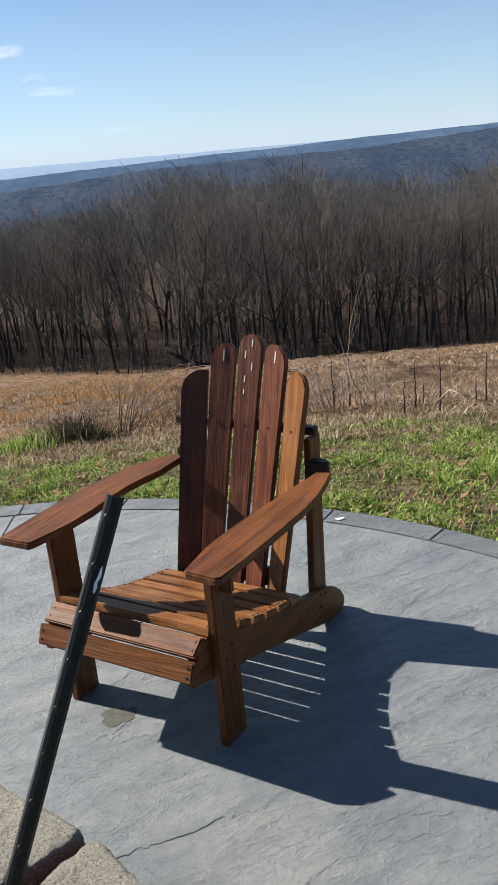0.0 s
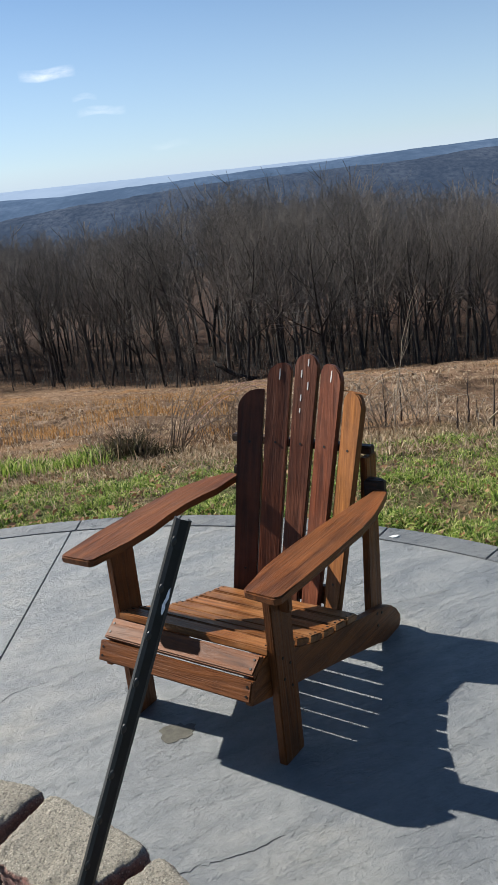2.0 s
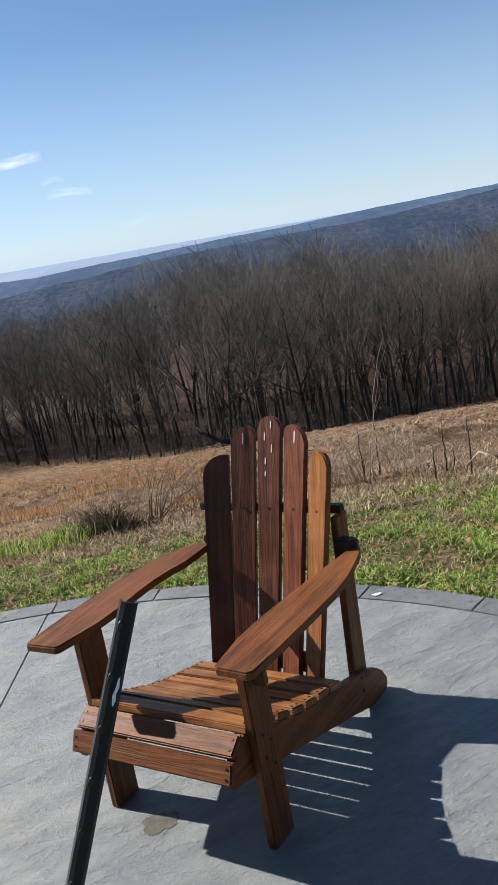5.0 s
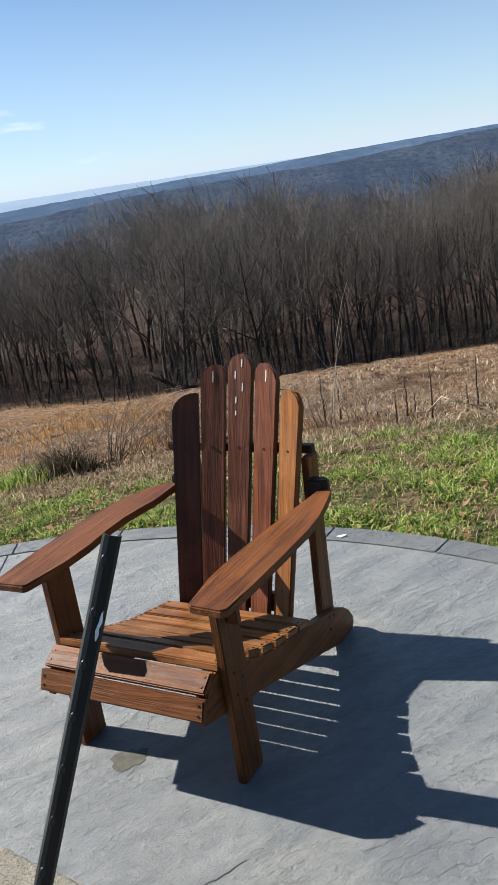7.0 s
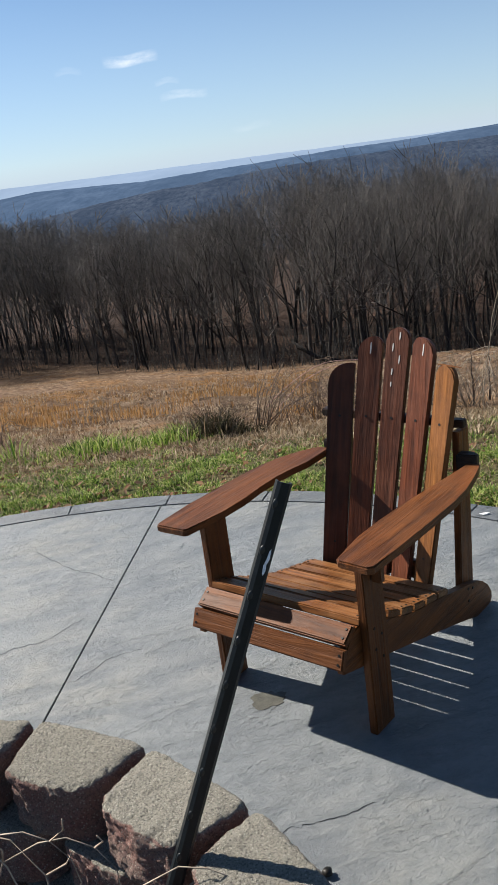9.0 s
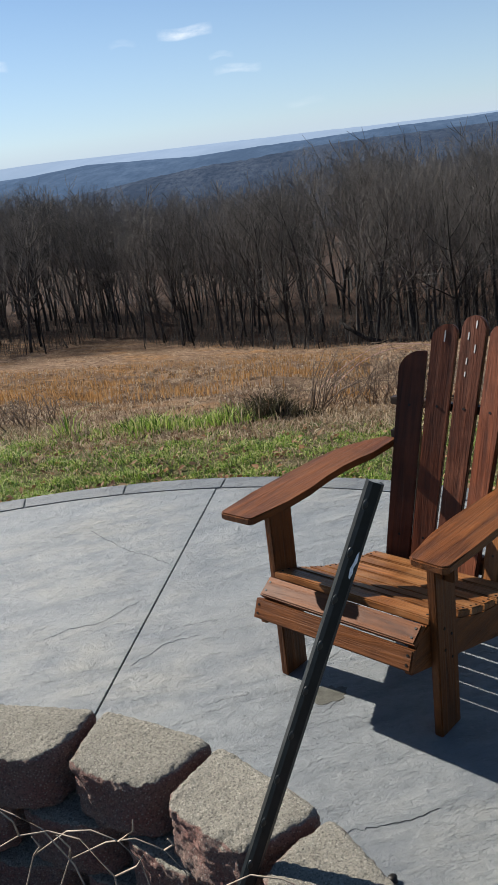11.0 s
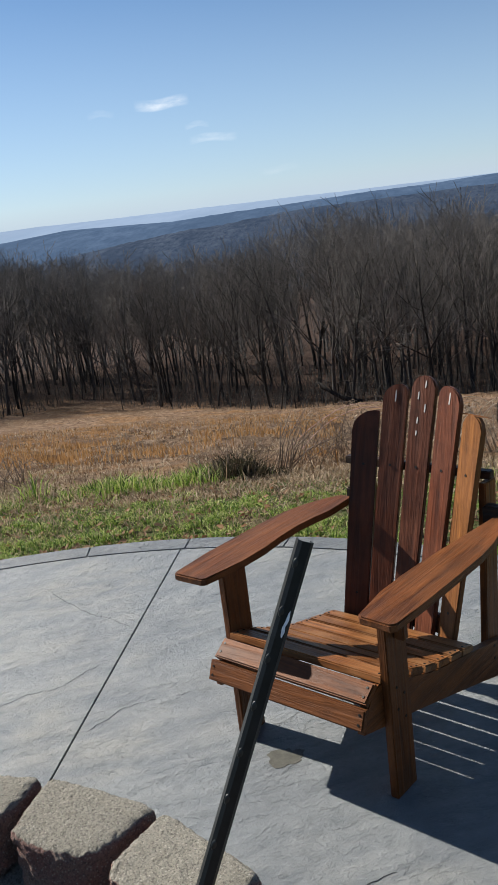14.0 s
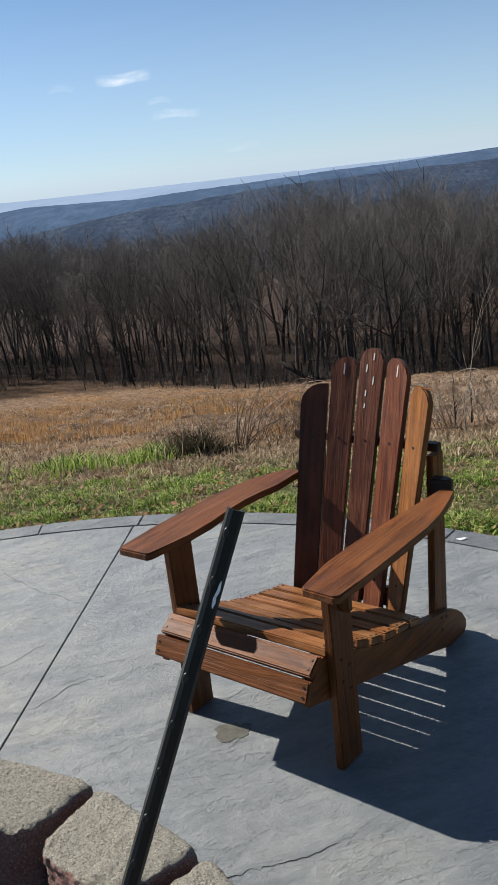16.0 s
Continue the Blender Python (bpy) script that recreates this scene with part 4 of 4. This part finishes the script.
# dead weed inside the pit, beside its wall
r = random.Random(77)
stems = []
for k in range(6):
    p = Vector((-0.70 + r.gauss(0, 0.08), 1.17 + r.gauss(0, 0.02), 0.02))
    a, curl, tall = radians(r.uniform(62, 118)), 0.0, r.uniform(0.060, 0.086)
    pts, rad = [p.copy()], [0.0019]
    for j in range(11):
        if j == 5:
            curl = r.uniform(0.25, 0.75) * r.choice((-1, 1))      # the dry tips curl over
        a += curl + r.uniform(-0.22, 0.22)
        p = p + Vector((math.cos(a), r.uniform(-0.2, 0.12), math.sin(a))) * tall * (1.0 if j < 6 else 0.6)
        p.z = max(p.z, 0.025)
        pts.append(p.copy())
        rad.append(0.0019 * (1 - 0.06 * j))
        if j in (4, 7) and k % 2:
            e = p + Vector((r.uniform(-0.06, 0.06), -0.01, r.uniform(0.02, 0.07)))
            stems.append(([p, p.lerp(e, 0.5) + Vector((0.012, 0, 0)), e], [0.0018, 0.0015, 0.001]))
    stems.append((pts, rad))
tagged(rods("dead_weed", stems, PALE_STEM), "curled grey dead weed growing in the fire pit", "weed")
tagged(part("pit_soil", prism([(PIT.x + 0.84 * math.cos(6.2832 * k / 48), PIT.y + 0.84 * math.sin(6.2832 * k / 48)) for k in range(48)], 0.02, lambda u, v, w: (u, v, 0.001 + w), 0), plain("pit_soil", (0.05, 0.04, 0.03), 1.0, 0, (0.12, 0.09, 0.06), 25, 0.7, 0.02)), "dark soil filling the fire pit", "soil", kind="structure")


# ---- bare woods ----
def grow(seed, tall, fine):
    """Trunk and crown of one bare tree with steep, rising limbs: two lists of stems."""
    r = random.Random(seed)
    trunk, crown = [], []
    r0 = tall * r.uniform(0.0095, 0.0150)
    fork = r.uniform(0.14, 0.42)

    def branch(p, d, length, rad, level):
        n_ = (8, 5, 3, 2, 1)[level]
        pts, rs = [p.copy()], [rad]
        q, e = p.copy(), d.copy()
        for k in range(n_):
            wob = 0.12 if level == 0 else 0.24
            lift = (0.10, 0.16, 0.10, 0.04, 0.0)[level]
            e = (e + Vector((r.uniform(-wob, wob), r.uniform(-wob, wob), r.uniform(-wob, wob) * 0.5 + lift))).normalized()
            q = q + e * (length / n_)
            pts.append(q.copy())
            rs.append(rad * (1 - (0.82 if level == 0 else 0.70) * (k + 1) / n_))
        (trunk if level < 2 else crown).append((pts, rs, level))
        if level >= fine:
            return
        kids = (10, 7, 6, 2)[level]
        for k in range(kids):
            f = fork + (0.97 - fork) * ((k + r.random()) / kids) ** 1.15 if level == 0 else r.uniform(0.22, 1.0)
            i = min(int(f * n_), n_ - 1)
            at = pts[i].lerp(pts[i + 1], f * n_ - i)
            ax = (pts[i + 1] - pts[i]).normalized()
            o = Matrix.Rotation(2.4 * k + r.uniform(-0.6, 0.6), 3, ax) @ ax.orthogonal().normalized()
            spread = (r.uniform(0.40, 1.05), r.uniform(0.45, 0.95), r.uniform(0.5, 1.1), r.uniform(0.4, 0.9))[level]
            nd = (ax * math.cos(spread) + o * math.sin(spread)).normalized()
            ln = length * (r.uniform(0.40, 0.62) * (1.18 - 0.72 * f) if level == 0 else r.uniform(0.34, 0.58) if level < 3 else r.uniform(0.45, 0.8))
            branch(at, nd, ln, max(rs[i] * (0.60 if level == 0 else 0.58), (0.02, 0.011, 0.007, 0.0055)[level]), level + 1)

    branch(Vector((0, 0, -0.3)), Vector((r.uniform(-0.10, 0.10), r.uniform(-0.10, 0.10), 1)).normalized(), tall, r0, 0)
    return trunk, crown


def stems_mesh(name, stems, mat):
    verts, faces = [], []
    for pts, rs, level in stems:
        sides = (8, 4, 3, 3, 3)[level]
        v, f = rod(pts, rs, sides, level == 0)
        k = len(verts)
        verts += v
        faces += [tuple(i + k for i in q) for q in f]
    return link_mesh(name, verts, faces, mat, True)


kinds = []
for k in range(9):
    tall = (12.5, 11.0, 13.5, 12.0, 10.5, 13.0, 11.5, 9.5, 12.0)[k]
    tr, cr = grow(100 + k, tall, 4)
    kinds.append((stems_mesh("trunk", tr, BARK), stems_mesh("crown", cr, TWIG), tall))
thin = []
for k in range(4):
    tr, cr = grow(300 + k, 6.0 + k, 2)
    thin.append((stems_mesh("trunk", [(p, [q * 0.7 for q in rs], lv) for p, rs, lv in tr], BARK), stems_mesh("crown", cr, TWIG), 6.0 + k))


def tree(kind, x, y, scale, turn, lean, label, group):
    base = tagged(new("bare_tree"), label, "tree", group)
    base.matrix_world = pose(x, y, ground_z(x, y), lean[0], lean[1], turn) @ Matrix.Diagonal((scale, scale, scale, 1))
    for nm, me in (("trunk", kind[0]), ("crown", kind[1])):
        ob = new(nm, me)
        ob.parent = base
    return base


# how high the tree tops stand and where the woods begin, by bearing in degrees
TOPS = ((-40, 0.0), (-26, -0.2), (-21, -1.0), (-17, -1.7), (-14, -1.8), (-10, -1.7), (-7.8, -1.4), (-5.6, -0.1), (-1.8, -0.1), (0.4, -0.9), (3.6, -0.2), (6, -0.5), (7.6, -1.7), (10.2, -1.1), (13, -2.2), (16, -1.1), (30, -0.8))
EDGE = ((-40, 60), (-25, 63), (-21, 70), (-16, 61), (-9, 54), (-4, 50.5), (20, 49.5))


def high(me):
    return max(v.co.z for v in me.vertices)


heights = {me: high(me) for kind in kinds + thin for me in kind[:2]}


def tall_to(kind, x, y, below):
    """The scale that brings a tree's top to the height of the woods at its bearing."""
    el = lerp_at(TOPS, math.degrees(math.atan2(x, y))) - below
    return (1.45 + y * math.tan(radians(el)) - ground_z(x, y)) / max(heights[kind[0]], heights[kind[1]])


rng = random.Random(21)
placed = []
for k in range(225):
    for _ in range(20):
        f = rng.random() ** 1.3
        bear = rng.uniform(-36, 23)
        y = lerp_at(EDGE, bear) + 32.0 * f
        x = y * math.tan(radians(bear))
        if all((x - a) ** 2 + (y - b) ** 2 > 4.0 for a, b in placed):
            break
    placed.append((x, y))
    kind = rng.choice(kinds)
    tree(kind, x, y, tall_to(kind, x, y, abs(rng.gauss(0, 0.75))), rng.uniform(0, 360), (rng.gauss(0, 2.2), rng.gauss(0, 2.2)), "leafless grey-brown tree at the edge of the woods", "bare trees of the woods")
for k in range(120):
    bear = rng.uniform(-36, 23)
    y = lerp_at(EDGE, bear) + rng.uniform(-1.5, 14)
    x = y * math.tan(radians(bear))
    tree(rng.choice(thin), x, y, rng.uniform(0.55, 1.05), rng.uniform(0, 360), (rng.gauss(0, 3), rng.gauss(0, 3)), "thin leafless young tree among the woods", "young trees of the woods")
tree(thin[1], -20.3, 60.8, 0.8, 40, (0, 0), "small lone leafless tree in front of the woods", "young trees of the woods")

# woods farther down the slope, beyond counting
vs, fs = [], []
rng = random.Random(5)
light = []
for k in range(4):
    tr, cr = grow(500 + k, 12.0, 2)
    light.append(tr + cr)
for k in range(330):
    y = rng.uniform(84, 170)
    x = rng.uniform(-0.80, 0.50) * y
    el = lerp_at(TOPS, math.degrees(math.atan2(x, y))) - rng.uniform(0.2, 1.6)
    size = (1.45 + y * math.tan(radians(el)) - ground_z(x, y)) / 14.0
    m = pose(x, y, ground_z(x, y), 0, 0, rng.uniform(0, 360)) @ Matrix.Scale(size, 4)
    for pts, rs, lv in rng.choice(light):
        if lv == 2 and rng.random() < 0.25:
            continue
        v, f = rod([m @ p for p in pts], [max(q, 0.03) for q in rs], 3, False)
        b = len(vs)
        vs += v
        fs += [tuple(i + b for i in q) for q in f]
tagged(new("far_woods", link_mesh("far_woods", vs, fs, TWIG)), "dense leafless woods down the hillside", "woods", kind="stuff")
# brush on the forest floor
vs, fs = [], []
for k in range(6000):
    bear = rng.uniform(-36, 23)
    y = lerp_at(EDGE, bear) + rng.uniform(-2, 24)
    x = y * math.tan(radians(bear))
    z, h, a = ground_z(x, y), rng.uniform(0.3, 1.6), rng.uniform(0, 6.28)
    v, f = rod([(x, y, z - 0.1), (x + 0.2 * h * math.cos(a), y + 0.2 * h * math.sin(a), z + 0.6 * h), (x + 0.6 * h * math.cos(a), y + 0.6 * h * math.sin(a), z + h)], [0.018, 0.012, 0.004], 3, False)
    b = len(vs)
    vs += v
    fs += [tuple(i + b for i in q) for q in f]
tagged(new("forest_brush", link_mesh("forest_brush", vs, fs, TWIG)), "bare brush on the forest floor", "brush", kind="stuff")
# fallen trunk at the edge of the woods
stems = [([(-4.7, 49.9, ground_z(-4.7, 49.9) + 1.5), (-3.9, 49.7, ground_z(-3.9, 49.7) + 0.75), (-3.2, 49.5, ground_z(-3.2, 49.5) + 0.35), (-2.2, 49.2, ground_z(-2.2, 49.2) + 0.10)], [0.07, 0.12, 0.15, 0.16])]
stems += [([(-4.1 + 0.3 * k, 49.8, ground_z(-4.1, 49.8) + 0.9 - 0.15 * k), (-4.5 + 0.5 * k, 49.5, ground_z(-4.1, 49.8) + 1.2 + 0.1 * k), (-4.6 + 0.75 * k, 49.4, ground_z(-4.1, 49.8) + 1.7 - 0.1 * k)], [0.06, 0.045, 0.015]) for k in range(4)]
tagged(rods("fallen_trunk", stems, BARK, sides=8), "dark broken trunk fallen at the wood's edge", "log")


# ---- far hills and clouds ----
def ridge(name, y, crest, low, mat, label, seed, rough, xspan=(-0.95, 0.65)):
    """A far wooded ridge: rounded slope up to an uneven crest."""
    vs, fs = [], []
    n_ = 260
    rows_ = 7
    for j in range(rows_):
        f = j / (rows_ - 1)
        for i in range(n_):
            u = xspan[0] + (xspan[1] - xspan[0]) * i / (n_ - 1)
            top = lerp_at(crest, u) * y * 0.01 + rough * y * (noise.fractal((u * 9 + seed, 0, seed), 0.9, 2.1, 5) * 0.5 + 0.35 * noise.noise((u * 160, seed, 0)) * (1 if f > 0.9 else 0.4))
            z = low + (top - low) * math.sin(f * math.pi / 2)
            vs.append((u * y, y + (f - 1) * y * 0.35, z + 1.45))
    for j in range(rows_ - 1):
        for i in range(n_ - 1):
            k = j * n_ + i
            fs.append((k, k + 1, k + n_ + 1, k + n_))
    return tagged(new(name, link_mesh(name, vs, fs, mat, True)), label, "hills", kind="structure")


# haze painted into each ridge's material: bluer or paler tones plus glow
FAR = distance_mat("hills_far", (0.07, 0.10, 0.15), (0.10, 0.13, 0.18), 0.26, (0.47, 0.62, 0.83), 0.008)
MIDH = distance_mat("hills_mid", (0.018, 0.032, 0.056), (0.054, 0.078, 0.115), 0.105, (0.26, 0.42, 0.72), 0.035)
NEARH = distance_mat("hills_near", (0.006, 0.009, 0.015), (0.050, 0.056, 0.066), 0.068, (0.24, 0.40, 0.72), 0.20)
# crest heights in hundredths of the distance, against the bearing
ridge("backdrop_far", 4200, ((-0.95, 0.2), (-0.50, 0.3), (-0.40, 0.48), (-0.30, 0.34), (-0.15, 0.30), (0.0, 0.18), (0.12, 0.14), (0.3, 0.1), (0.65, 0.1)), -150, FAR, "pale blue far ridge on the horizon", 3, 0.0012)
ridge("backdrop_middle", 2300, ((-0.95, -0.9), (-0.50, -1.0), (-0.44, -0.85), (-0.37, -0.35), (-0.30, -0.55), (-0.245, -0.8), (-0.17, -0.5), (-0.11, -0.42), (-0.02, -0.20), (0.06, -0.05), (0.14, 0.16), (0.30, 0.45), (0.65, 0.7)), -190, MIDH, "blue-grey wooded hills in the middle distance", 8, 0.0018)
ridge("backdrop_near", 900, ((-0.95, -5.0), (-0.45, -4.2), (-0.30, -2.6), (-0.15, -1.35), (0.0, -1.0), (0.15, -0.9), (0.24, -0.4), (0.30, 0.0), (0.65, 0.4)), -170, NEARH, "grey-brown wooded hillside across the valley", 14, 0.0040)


def cloud_mat():
    m, n, l, p = material("cloud")
    v = coords(n, l, (1, 1, 1))
    wisps = noise_tex(n, l, coords(n, l, (0.010, 0, 0.030)), 1.0, 5, 0.55)
    edge = n.new("ShaderNodeAttribute")
    edge.attribute_name = "body"
    a = maths(n, l, "MULTIPLY", ramp(n, l, wisps, (0.30, (0, 0, 0)), (0.75, (1, 1, 1))), edge.outputs["Fac"], True)
    em, tr, mx = n.new("ShaderNodeEmission"), n.new("ShaderNodeBsdfTransparent"), n.new("ShaderNodeMixShader")
    em.inputs[0].default_value, em.inputs[1].default_value = (0.92, 0.96, 1.0, 1), 0.62
    l.new(a, mx.inputs[0])
    l.new(tr.outputs[0], mx.inputs[1])
    l.new(em.outputs[0], mx.inputs[2])
    l.new(mx.outputs[0], n["Material Output"].inputs[0])
    return m


CLOUD = cloud_mat()
for bear, el, wide, tall, strong in ((-13.2, 6.60, 260, 56, 0.75), (-10.3, 4.3, 230, 42, 0.42), (-17.0, 6.35, 130, 34, 0.18), (-24.7, 5.75, 130, 50, 0.6), (-6.4, 1.95, 200, 36, 0.12), (-11.2, 5.15, 120, 30, 0.25)):
    d = 4300.0
    c = Vector((math.sin(radians(bear)) * d, math.cos(radians(bear)) * d, 1.45 + math.tan(radians(el)) * d))
    vs, fs, body = [], [], []
    for j in range(9):
        for i in range(17):
            u, w = i / 8 - 1, j / 4 - 1
            vs.append((u * wide / 2, 14 * math.cos(u * 1.5) * math.cos(w * 1.5), w * tall / 2 + 6 * math.sin(u * 3.0 + bear)))
            body.append(strong * max(0.0, 1 - u * u) ** 0.8 * max(0.0, 1 - w * w) ** 0.8)
    fs = [(j * 17 + i, j * 17 + i + 1, (j + 1) * 17 + i + 1, (j + 1) * 17 + i) for j in range(8) for i in range(16)]
    me = link_mesh("cloud", vs, fs, CLOUD, True)
    at = me.attributes.new("body", "FLOAT", "POINT")
    at.data.foreach_set("value", body)
    ob = new("cloud", me)
    ob.matrix_world = pose(c.x, c.y, c.z, 0, 0, -bear)
    ob.visible_shadow = False
    tagged(ob, "small thin white cloud wisp in the blue sky", "cloud", "cloud wisps", "structure")
